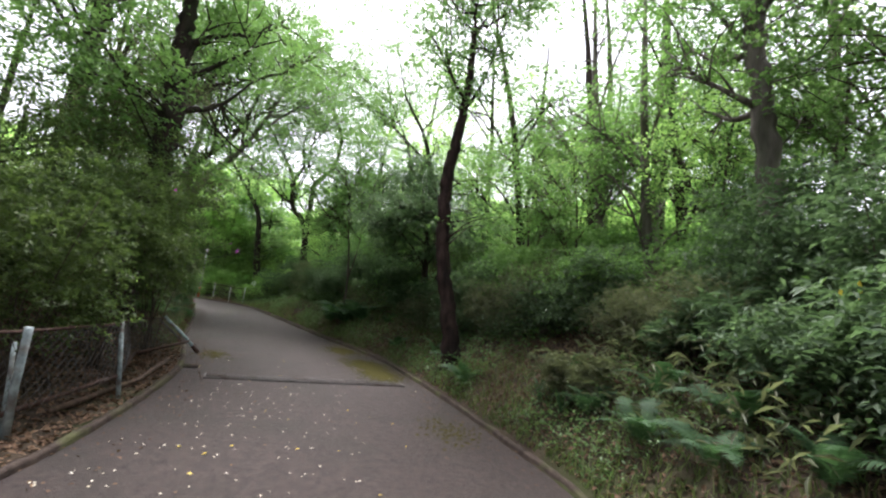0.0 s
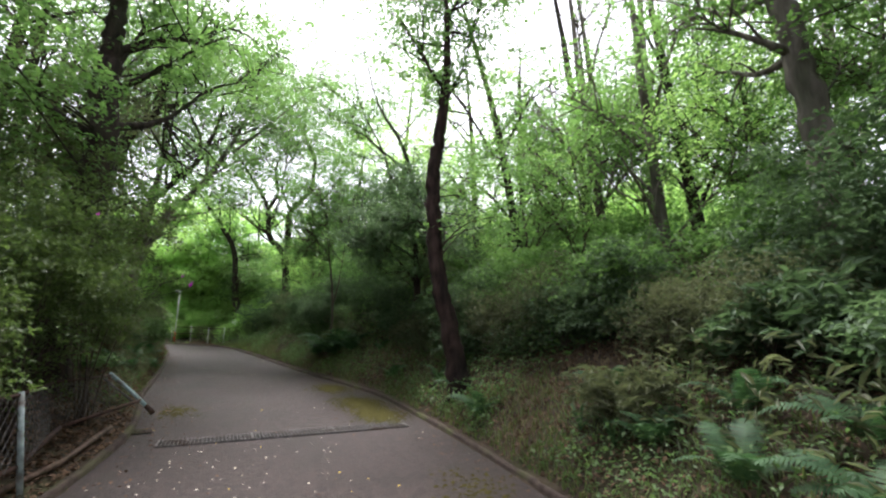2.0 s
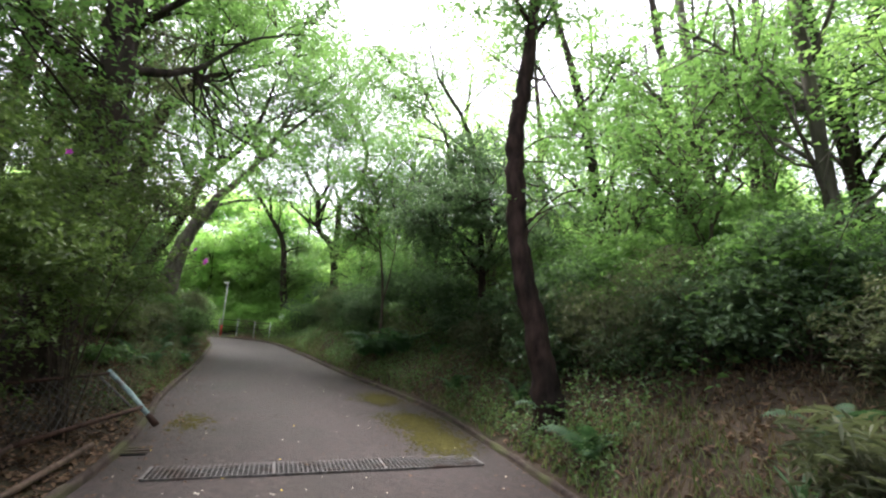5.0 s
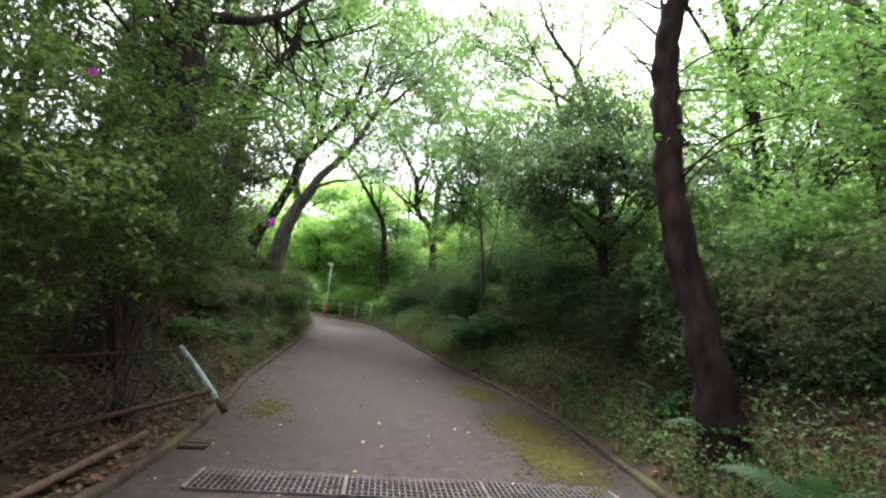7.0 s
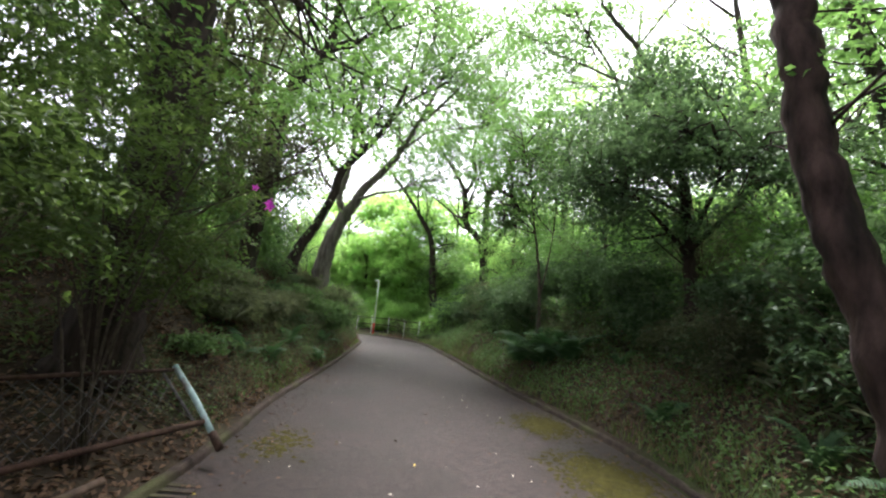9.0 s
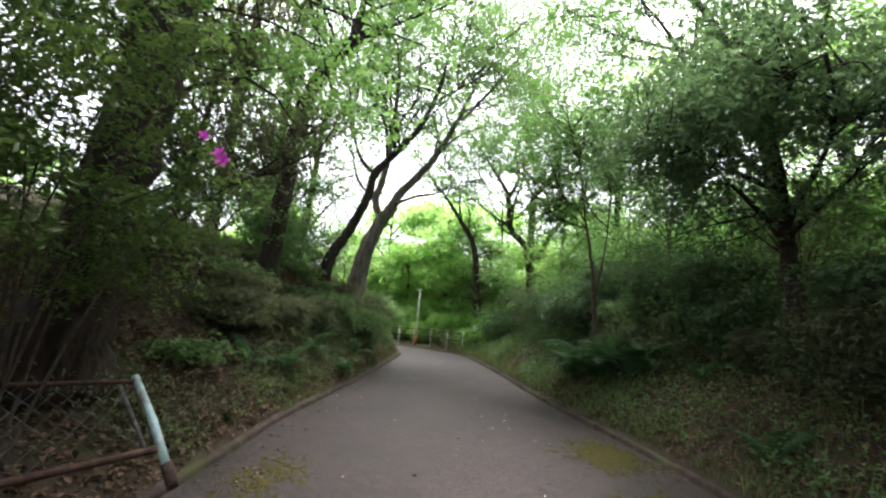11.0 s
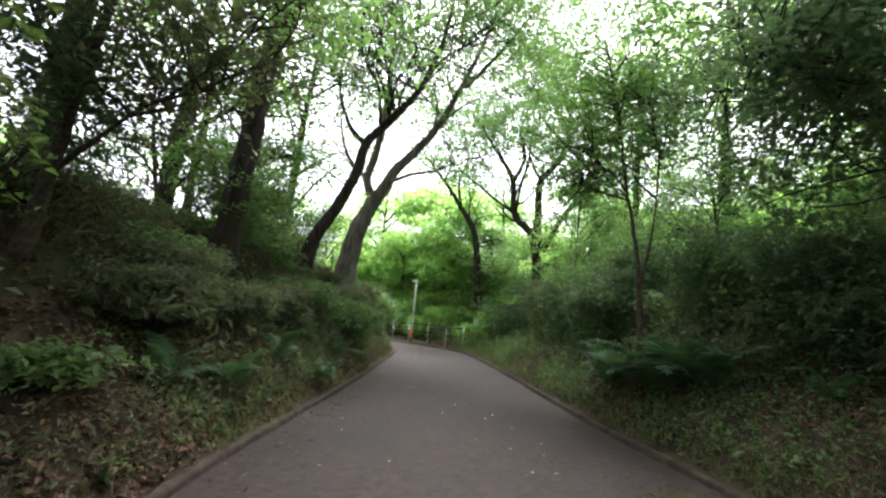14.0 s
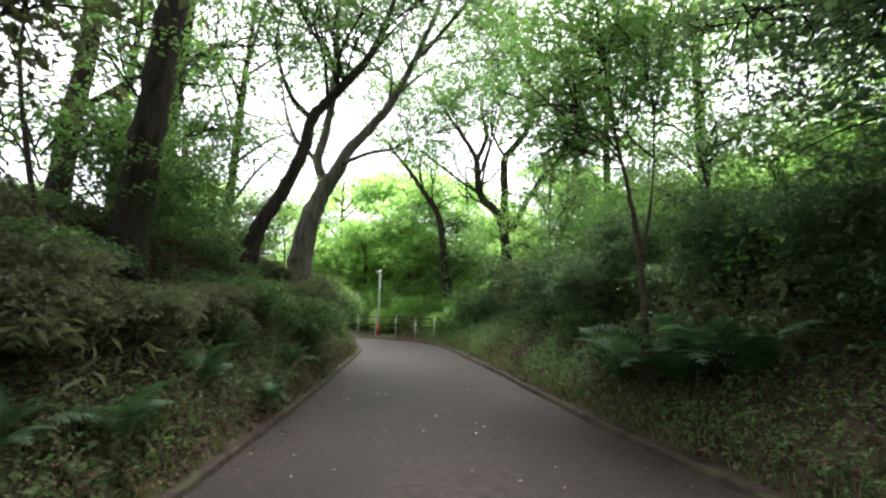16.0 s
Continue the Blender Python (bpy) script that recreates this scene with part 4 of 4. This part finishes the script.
# undergrowth on the bank: (x, y, radius, height, kind)
UNDER = [(4.6, 4.6, 0.9, 1.2, 1), (4.5, 6.6, 1.0, 1.3, 2), (3.6, 7.9, 0.8, 1.2, 2), (2.5, 9.6, 0.8, 1.2, 1), (1.5, 10.6, 0.9, 1.3, 2), (3.4, 9.6, 1.0, 1.7, 0),
         (0.6, 11.8, 0.9, 1.3, 2), (-0.1, 13.0, 0.9, 1.3, 1), (1.6, 13.0, 1.1, 1.9, 0), (-1.4, 14.6, 0.8, 1.1, 1), (-2.0, 16.3, 0.9, 1.4, 1), (-3.2, 17.6, 1.0, 1.8, 1),
         (-5.2, 18.1, 1.0, 1.7, 1), (-6.4, 19.6, 1.1, 1.9, 1), (-7.9, 21.2, 1.1, 2.0, 2), (-9.4, 23.0, 1.2, 2.2, 1), (-4.6, 20.2, 1.4, 2.6, 0), (-6.6, 22.2, 1.5, 2.8, 0),
         (5.4, 5.4, 1.2, 1.9, 1), (5.5, 8.8, 1.2, 1.7, 0), (4.7, 3.3, 1.0, 1.5, 1), (4.6, 1.2, 1.0, 1.6, 1), (4.5, -1.2, 1.0, 1.6, 1), (-11.6, 25.2, 1.2, 1.7, 1), (6.9, 10.6, 1.4, 2.0, 0), (4.2, 12.2, 1.2, 1.7, 0), (2.8, 16.6, 1.5, 2.4, 0), (-0.6, 17.6, 1.4, 2.4, 0), (-2.2, 20, 1.5, 2.8, 0),
         (0.5, 11.4, 0.9, 2.0, 1), (1.5, 11.6, 1.0, 2.3, 0), (-0.5, 12.7, 0.8, 1.2, 2), (0.7, 13.0, 1.1, 2.2, 0), (-1.9, 15.4, 0.8, 1.8, 1), (-0.8, 15.6, 1.0, 2.4, 2), (-3.1, 16.9, 0.8, 1.9, 1), (2.2, 10.1, 0.9, 1.8, 2), (-4.9, 18.9, 0.9, 2.0, 1), (-7.2, 21.6, 0.9, 1.8, 0), (3.3, 9.0, 0.9, 1.8, 1), (5.2, 4.6, 1.1, 2.6, 1), (5.2, 6.2, 1.1, 2.5, 1), (5.3, 3.2, 1.1, 2.4, 1), (5.0, 7.4, 1.0, 2.0, 1)]
for i, (x, y, r, h, k) in enumerate(UNDER):
    shrub("shrub", x, y, r, r * 1.05, h, (LEAF_BRIGHT, LEAF_DARK, LEAF_OLIVE)[k], ("bright leafy shrub on the wooded bank", "dark glossy shrub low on the bank", "olive green shrub tangled with dry stems")[k],
          5500 if r < 1.2 else 7500, (0.085, 0.085, 0.07)[k], 300 + i, (0.5, 0.42, 0.25)[k], 0.0, "undergrowth of the bank")
LUNDER = [(-7.4, 10.2, 0.55, 0.5, 2), (-7.9, 10.6, 0.6, 0.55, 2), (-8.0, 11.3, 0.6, 0.55, 2), (-8.9, 12.5, 0.7, 0.6, 2), (-9.8, 13.7, 0.7, 0.7, 0), (-10.3, 15.4, 0.9, 1.0, 0), (-11.5, 16.6, 0.9, 1.2, 2), (-12.7, 18.4, 0.9, 1.4, 0), (-14.4, 19.2, 0.8, 1.2, 0),
          (-9.7, 12.0, 1.1, 1.5, 0), (-11.4, 13.4, 1.1, 1.5, 1), (-13.2, 15.8, 1.2, 1.8, 0), (-14.8, 17.0, 1.2, 1.8, 0), (-8.0, 9.0, 1.2, 2.0, 1)]
for i, (x, y, r, h, k) in enumerate(LUNDER):
    shrub("shrub", x, y, r, r * 1.05, h, (LEAF_MID, LEAF_DARK, LEAF_OLIVE)[k], ("green leafy shrub on the earth bank", "dark glossy shrub on the earth bank", "olive undergrowth with dry stems on the bank")[k],
          4500, 0.075, 400 + i, (0.5, 0.42, 0.3)[k], 0.0, "undergrowth of the bank")
# low plants along the foot of the banks
lrng = np.random.default_rng(31)
for line, side, step, dmin in ((KR, 1, 3, 0.9), (KL, -1, 3, 0.8)):
    tan = np.gradient(line, axis=0)
    tan /= np.linalg.norm(tan, axis=1)[:, None]
    for i in range(0, len(line), step):
        x, y = line[i] + np.array([tan[i, 1], -tan[i, 0]]) * side * (dmin + 1.3 * lrng.random())
        if (4.6 if side > 0 else 9.3) < y < 22 and x > -13 and math.hypot(x - 0.55, y - 9.96) > 0.6 and math.hypot(x + 3.7, y - 15.2) > 1.7 and math.hypot(x - 3.3, y - 5.0) > 0.9 and math.hypot(x - 2.3, y - 8.0) > 1.2:
            k = int(lrng.integers(0, 4))
            r = lrng.uniform(0.35, 0.65)
            shrub("low_shrub", x, y, r, r, lrng.uniform(0.45, 0.95) * (1 if side > 0 else 0.55), (LEAF_MID, LEAF_DARK, LEAF_OLIVE, LEAF_DARK)[k], ("green leafy low shrub at the bank's foot", "dark glossy low shrub at the bank's foot", "olive bamboo grass clump at the bank's foot", "dark leafy low shrub at the bank's foot")[k],
                  1300, (0.075, 0.1, 0.15, 0.07)[k], 1000 + i, (0.5, 0.42, 0.15, 0.45)[k], 0.0, "low plants of the banks", "shrub", 12, 0.12)
# young trees filling the wood between the trunks
srng = np.random.default_rng(9)
for i, (x, y, h) in enumerate([(3.2, 11.4, 4.2), (2.4, 13.8, 4.6), (5.9, 10.0, 4.4), (7.2, 8.2, 4.6), (6.8, 6.2, 4.0), (0.9, 15.6, 4.8), (3.9, 16.0, 5.2), (7.8, 12.4, 5.0), (9.2, 15.6, 5.6), (5.8, 15.0, 5.0),
                               (-0.2, 19.2, 5.4), (-3.2, 19.2, 4.4), (-5.0, 22.4, 5.0), (-8.0, 23.4, 4.6), (-9.2, 26.4, 5.0), (2.2, 19.4, 5.6), (7.2, 3.4, 4.0), (10.2, 11.4, 5.4), (-12.4, 30.2, 5), (-7.2, 28.5, 5.6),
                               (-10.8, 12.6, 3.6), (-12.6, 14.0, 3.8), (-15.6, 19.0, 3.6), (-8.4, 7.2, 4.2), (-10.2, 11.2, 4.0), (-7.6, 4.2, 4.2)]):
    wood_tree("sapling", x, y, h, 0.035, TWIG, (LEAF_BRIGHT, LEAF_BRIGHT, LEAF_SUN_LIME, LEAF_MID)[i % 4], "young leafy sapling filling the wood", 800 + i, (srng.normal() * 0.3, srng.normal() * 0.3), 0.095, 85, 0.2, "saplings of the wood")
# its sunlit look comes from the lightened leaf colour
bush = shrub("far_bush", -19.5, 28.5, 2.2, 2.2, 3.4, LEAF_SUN_LIME, "bright green bush in the far wood, sunlight put into its leaf colour", 9000, 0.16, 901, 0.55, 0.0, "far bushes", "bush", 22, 0.3, 0.45, 0.2)
for i in range(64):
    g, d = -0.75 + 2.4 * i / 63, 27 + 9 * srng.random()
    x, y = -6 - d * math.sin(g), 8 + d * math.cos(g)
    if abs(offset(KL, [x], [y])[0]) > 5 and offset(KR, [x], [y])[0] > 2 or x < -31:
        copy_thing(bush, Matrix.Translation((x, y, gz(x, y))) @ Matrix.Rotation(srng.random() * 6.28, 4, "Z") @ Matrix.Scale(srng.uniform(0.8, 1.3), 4))
for x, y, s in ((-15.9, 26.6, 0.5), (-18.2, 26.4, 0.55), (-12.6, 26.4, 0.5), (-14.8, 29.6, 0.7), (-20.6, 25.8, 0.55), (-16.6, 25.6, 0.32), (-13.6, 25.4, 0.3), (-17.4, 27.8, 0.8), (-15.2, 28.2, 0.85), (-13.0, 28.4, 0.8), (-19.0, 29.4, 1.0), (-16.8, 30.4, 1.05), (-14.0, 31.0, 1.05), (-11.2, 29.2, 0.8), (-21.4, 27.8, 0.9), (-11.0, 26.6, 0.45), (-23.4, 26.4, 0.8)):
    copy_thing(bush, Matrix.Translation((x, y, gz(x, y))) @ Matrix.Rotation(x * 3, 4, "Z") @ Matrix.Scale(s, 4))
# large-leaved evergreens
for i, (x, y, h) in enumerate([(4.5, 5.7, 1.1), (4.8, 4.2, 1.2), (4.2, 6.8, 1.0)]):
    shrub("broadleaf_shrub", x, y, 0.65, 0.65, h, LEAF_DARK, "broadleaf evergreen with long glossy leaves in whorls", 1100, 0.17, 500 + i, 0.26, 0.15, "broadleaf evergreens", "shrub", 9, 0.09)

# ---- ferns and spiky plants ----
for i, (x, y, s, n) in enumerate([(3.15, 5.4, 0.8, 9), (3.55, 4.6, 0.85, 10), (4.0, 5.1, 0.95, 9), (4.0, 3.8, 0.85, 9), (2.75, 6.3, 0.7, 8), (0.55, 9.9, 0.6, 8), (0.95, 8.75, 0.7, 9), (0.1, 10.7, 0.6, 8),
                                  (-3.7, 15.2, 1.65, 16), (-3.1, 14.9, 1.3, 12), (-4.5, 15.9, 1.3, 12), (-2.0, 14.2, 0.6, 8), (-4.9, 16.6, 0.8, 9), (3.6, 6.2, 0.8, 9), (2.7, 7.6, 0.6, 8), (-0.1, 12.9, 0.8, 9), (-5.2, 18.3, 0.9, 9), (-1.2, 12.2, 0.6, 8), (-3.7, 16.0, 1.0, 10), (-7.0, 11.0, 0.8, 9), (-7.9, 12.1, 0.75, 9), (-9.2, 14.3, 0.75, 8), (-8.2, 13.2, 0.7, 8), (-6.7, 10.2, 0.65, 8), (-7.9, 11.2, 0.8, 9)]):
    fern(x, y, s, n, 600 + i)
blade = mesh("blade", [(0, -0.012, 0), (0, 0.012, 0), (0.16, 0.02, 0.14), (0.16, -0.02, 0.14), (0.3, 0.014, 0.17), (0.3, -0.014, 0.17), (0.42, 0, 0.1)],
             [(0, 1, 2, 3), (3, 2, 4, 5), (5, 4, 6)], FERN)
for x, y in ((2.45, 6.6), (2.2, 7.1)):
    sp = empty("spiky_plant", on_ground(x, y, 0.02), "small spiky plant with strap leaves in a rosette", "plant", "spiky plants")
    for k in range(14):
        part("blade", blade, sp, at=pose(0, 0, 0, 0, 0, k * 137.5) @ pose(0, 0, 0, 0, -45 + k * 4, 0) @ Matrix.Diagonal((0.95 + 0.02 * k, 0.7, 0.95, 1)))

# ---- flowers and coloured leaves ----
petal = tri_mesh("petal", [(0, 0, 0), (0.025, -0.02, 0.014), (0.05, 0, 0.02), (0.025, 0.02, 0.014), (0.062, -0.008, 0.014), (0.062, 0.008, 0.014)], [(0, 1, 2), (0, 2, 3), (1, 4, 2), (2, 5, 3), (4, 5, 2)], PINK)
for x, y, z, s, n in ((-3.6, 8.02, 2.15, 0.85, 2), (-3.7, 7.93, 2.29, 0.6, 1), (-3.75, 6.3, 2.85, 0.7, 1)):
    fl = empty("azalea_flower", (x, y, z), "bright magenta azalea blossom on the bush", "flower", "azalea flowers")
    stick("flower_stem", [(x, y, z), (x - 0.25, y - 0.1, z - 0.12), (x - 0.7, y - 0.25, z - 0.25)], [0.004, 0.006], TWIG, fl, Vector((x, y, z)))
    for q in range(n):
        for k in range(5):
            part("petal", petal, fl, at=pose(0.02 * q, -0.035 * q, 0.02 * (q % 2), 20 * q, -60 + 25 * q, 30 * q) @ pose(0, 0, 0, 0, -20, 72 * k) @ Matrix.Scale(s, 4))
for x, y, z in ((4.37, 4.2, 2.05), (4.47, 4.15, 2.1)):
    yl = new("yellow_leaf", tri_mesh("yellow_leaf", [(0, 0, 0), (-0.03, 0.0, -0.09), (0, 0.01, -0.2), (0.03, 0, -0.09)], [(0, 1, 2), (0, 2, 3)], YELLOW))
    yl.location = (x, y, z)
    tagged(yl, "drooping yellow leaf on the evergreen shrub", "leaf", "yellow leaves")

# ---- lamp, railing and notice at the bend ----
LX, LY = -15.62, 24.1
LZ = gz(LX, LY)
lamp = empty("street_lamp", (LX, LY, LZ), "slim white street lamp with a red base", "street lamp")
LO = Vector((LX, LY, LZ))
stick("base_sleeve", [(LX, LY, LZ - 0.1), (LX, LY, LZ + 0.55)], [0.05, 0.047], RED, lamp, LO, "red painted sleeve")
stick("pole", [(LX, LY, LZ + 0.5), (LX, LY, LZ + 1.7), (LX, LY, LZ + 2.75)], [0.036, 0.03, 0.027], WHITE, lamp, LO)
part("lamp_head", mesh("lamp_head", *box(-0.22, -0.045, 2.7, 0.06, 0.045, 2.76, 0.015), WHITE), lamp)
rail = empty("railing", (-16.5, 24.3, gz(-16.5, 24.3)), "low railing with white posts at the bend", "railing")
RO = Vector(rail.location)
px = [-19.4, -18.2, -17.0, -16.0, -14.9, -13.9, -13.0]
for x in px:
    y = 24.35 + 0.1 * (x + 13)* -0.1
    stick("post", [on_ground(x, y, -0.1), on_ground(x, y, 0.85)], [0.022, 0.022], WHITE, rail, RO)
for a, b in zip(px[:-1], px[1:]):
    for h in (0.45, 0.78):
        stick("rail", [on_ground(a, 24.35, h), on_ground(b, 24.35, h)], [0.018, 0.018], RUST, rail, RO)
notice = new("notice", mesh("notice", *box(-0.14, -0.012, -0.18, 0.14, 0.012, 0.18), WHITE))
notice.matrix_basis = pose(-14.15, 27.18, gz(-14.3, 27.5) + 0.9, 0, 0, 18)
tagged(notice, "small white notice fixed to a tree trunk", "sign")


# ---- ground cover ----
def along_kerb(line, side, n, d0, d1, rng, y0=-3.0, y1=24.0, power=1.0):
    """Scattered places beside a kerb, d0 to d1 metres off it."""
    t = np.gradient(line, axis=0)
    t /= np.linalg.norm(t, axis=1)[:, None]
    ok = np.where((line[:, 1] > y0) & (line[:, 1] < y1) & (line[:, 0] > -15))[0]
    i = rng.choice(ok, n)
    d = d0 + (d1 - d0) * rng.random(n) ** power
    p = line[i] + np.column_stack([t[i, 1], -t[i, 0]]) * side * d[:, None] + t[i] * rng.uniform(-0.25, 0.25, n)[:, None]
    return p, d


def patch(p, scale, cut, phase):
    """Uneven cover: keeps places where a slow wave is high."""
    f = np.sin(p[:, 0] * scale + phase) * np.sin(p[:, 1] * scale * 0.8 - phase) + 0.5 * np.sin(p[:, 0] * scale * 2.3) * np.sin(p[:, 1] * scale * 2.1 + phase)
    return f > cut


def cover(name, p, size, mat, label, rng, up, slim, h0, h1, category):
    z = ground_z(p[:, 0], p[:, 1]) + h0 + (h1 - h0) * rng.random(len(p)) ** 1.5
    tagged(new(name, tri_mesh(name, *leaves(np.column_stack([p, z]), size, rng, up, slim), mat)), label, category, kind="stuff")


def blades(name, p, height, mat, label, rng, width=0.008):
    n = len(p)
    z = ground_z(p[:, 0], p[:, 1])
    g = rng.random(n) * 6.28
    h = height * (0.4 + rng.random(n))
    lean = rng.normal(size=(n, 2)) * 0.55
    w = np.column_stack([np.cos(g), np.sin(g)]) * width
    v = np.empty((n, 5, 3))
    v[:, 0, :2], v[:, 1, :2] = p - w, p + w
    v[:, 0, 2] = v[:, 1, 2] = z - 0.01
    m = p + lean * h[:, None] * 0.35
    v[:, 2, :2], v[:, 3, :2] = m - 0.7 * w, m + 0.7 * w
    v[:, 2, 2] = v[:, 3, 2] = z + 0.62 * h
    v[:, 4, :2] = p + lean * h[:, None]
    v[:, 4, 2] = z + 0.85 * h
    i = 5 * np.arange(n)
    t = np.stack([np.column_stack([i, i + 1, i + 3]), np.column_stack([i, i + 3, i + 2]), np.column_stack([i + 2, i + 3, i + 4])], 1).reshape(-1, 3)
    tagged(new(name, tri_mesh(name, v.reshape(-1, 3), t, mat)), label, "grass", kind="stuff")


crng = np.random.default_rng(77)
p, d = along_kerb(KR, 1, 20000, 0.1, 1.6, crng, power=1.3)
blades("grass", p[patch(p, 1.3, -0.1, 0.4)], 0.11, GRASS, "green grass and weeds along the path's edge", crng)
p, d = along_kerb(KR, 1, 14000, 0.12, 2.5, crng, 1.0, 16)
blades("dry_grass", p[patch(p, 0.9, -0.2, 2.0)], 0.1, STRAW, "dry straw-coloured grass on the bank's foot", crng)
p, d = along_kerb(KR, 1, 70000, 0.15, 5.0, crng, power=1.3)
p = p[np.hypot(p[:, 0] - 2.3, p[:, 1] - 8.0) > 1.15]
cover("weeds", p[patch(p, 1.1, -0.1, 1.2)], 0.055, LEAF_MID, "low leafy weeds covering the bank", crng, 0.9, 0.5, 0.02, 0.4, "weeds")
p, d = along_kerb(KR, 1, 30000, 0.7, 4.5, crng)
p = p[np.hypot(p[:, 0] - 2.3, p[:, 1] - 8.0) > 1.0]
cover("bamboo_grass", p[patch(p, 0.8, -0.2, 0.2)], 0.16, LEAF_OLIVE, "tangled bamboo grass with narrow leaves on the bank", crng, 0.4, 0.16, 0.05, 0.85, "bamboo grass")
p, d = along_kerb(KR, 1, 60000, 1.6, 8.5, crng)
cover("bramble", p[patch(p, 0.7, -0.4, 2.2)], 0.1, LEAF_BRIGHT, "leafy brambles over the upper bank", crng, 0.7, 0.5, 0.05, 1.5, "brambles")
p, d = along_kerb(KR, 1, 30000, 0.1, 3.2, crng)
cover("leaf_litter", p, 0.075, DEAD, "brown dead leaves strewn over the bank", crng, 1.5, 0.45, 0.005, 0.05, "leaf litter")
p, d = along_kerb(KL, -1, 60000, 0.1, 4.2, crng)
cover("leaf_litter", p, 0.065, DEAD, "thick brown dead leaves below the fence", crng, 2.0, 0.5, 0.005, 0.04, "leaf litter")
p, d = along_kerb(KL, -1, 70000, 0.2, 4.4, crng, 8.7)
cover("weeds", p[patch(p, 1.2, -0.3, 0.7)], 0.055, LEAF_OLIVE, "dull low weeds climbing the earth bank", crng, 0.5, 0.35, 0.02, 0.34, "weeds")
p, d = along_kerb(KL, -1, 36000, 0.2, 4.0, crng, 8.8)
cover("ivy", p[patch(p, 1.6, 0.12, 2.9)], 0.05, LEAF_MID, "dark glossy ivy spreading over the earth bank", crng, 0.8, 0.75, 0.02, 0.2, "ivy")
p, d = along_kerb(KL, -1, 14000, 0.5, 3.4, crng, 9.0)
cover("bamboo_grass", p[patch(p, 0.9, -0.2, 1.0)], 0.13, LEAF_OLIVE, "thin bamboo grass on the earth bank", crng, 0.4, 0.17, 0.05, 0.6, "bamboo grass")
p, d = along_kerb(KL, -1, 22000, 0.1, 4.0, crng, 8.8)
cover("leaf_litter", p[patch(p, 1.4, -0.3, 1.7)], 0.06, DEAD, "dry brown leaves caught among the weeds", crng, 0.6, 0.4, 0.02, 0.22, "leaf litter")
p, d = along_kerb(KL, -1, 7000, 0.08, 0.7, crng, 10.5)
blades("grass", p[patch(p, 1.2, 0.1, 0.1)], 0.08, GRASS, "green grass tufts along the edging", crng)
p, d = along_kerb(KL, -1, 5000, 0.15, 3.0, crng, 8.8)
blades("dry_grass", p[patch(p, 1.1, 0.25, 2.2)], 0.17, STRAW, "dry stems among the ivy on the bank", crng)


def on_road(n, rng, u0, u1, y0, y1, power=1.0):
    ok = np.where((KL[:, 1] > y0) & (KL[:, 1] < y1) & (KL[:, 0] > -13))[0]
    i = rng.choice(ok, n)
    u = u0 + (u1 - u0) * rng.random(n) ** power
    p = KL[i] * (1 - u[:, None]) + KR[i] * u[:, None] + rng.uniform(-0.12, 0.12, (n, 2))
    z = road_z(p[:, 0], p[:, 1]) + 0.012
    return np.column_stack([p, z])


def fallen(name, pts, size, mat, label, rng):
    tagged(new(name, tri_mesh(name, *leaves(pts, size, rng, 5.0, 0.7), mat)), label, "fallen leaves", kind="stuff")


fallen("pale_fallen_leaves", np.vstack([on_road(190, crng, 0.05, 0.6, 1.5, 7.0), on_road(80, crng, 0.05, 0.95, 6, 16)]), 0.03, PETAL_PALE, "small pale leaves and petals scattered on the asphalt", crng)
fallen("yellow_fallen_leaves", on_road(26, crng, 0.05, 0.7, 1.5, 9), 0.045, YELLOW, "a few yellow leaves fallen on the path", crng)
fallen("brown_fallen_leaves", np.vstack([on_road(500, crng, 0.0, 0.12, 0, 18), on_road(400, crng, 0.9, 1.0, 2, 18), on_road(150, crng, 0.1, 0.9, 2, 18)]), 0.04, DEAD, "brown dead leaves gathered along the edging", crng)

# moss along the edge of the path: small cushions
mp = []
for cx, cy, rx, n in ((-0.95, 9.95, 0.4, 500), (-1.55, 10.85, 0.45, 500), (-2.75, 12.5, 0.4, 300), (1.0, 6.6, 0.4, 60), (-4.5, 9.25, 0.35, 70)):
    q = crng.normal(size=(n * 2, 2)) * [rx * 0.75, rx * 0.5]
    mp.append(np.array([cx, cy]) + np.column_stack([q[:, 0] * 0.55 + q[:, 1] * 0.83, -q[:, 0] * 0.83 + q[:, 1] * 0.55]))
mp = np.vstack(mp)
mp = mp[(offset(KR, mp[:, 0], mp[:, 1]) < -0.06) & (offset(KL, mp[:, 0], mp[:, 1]) > 0.06)]
mv, mt = [], []
for x, y in mp:
    r, o = crng.uniform(0.012, 0.042), len(mv)
    z = float(road_z(x, y)) + 0.005
    ring = [(x + r * crng.uniform(0.7, 1.2) * math.cos(k * 1.047), y + r * crng.uniform(0.7, 1.2) * math.sin(k * 1.047), z) for k in range(6)]
    mv += ring + [(x, y, z + crng.uniform(0.01, 0.02))]
    mt += [(o + k, o + (k + 1) % 6, o + 6) for k in range(6)]
tagged(new("moss", tri_mesh("moss", mv, mt, MOSS)), "yellow-green moss cushions along the asphalt's edge", "moss", kind="stuff")
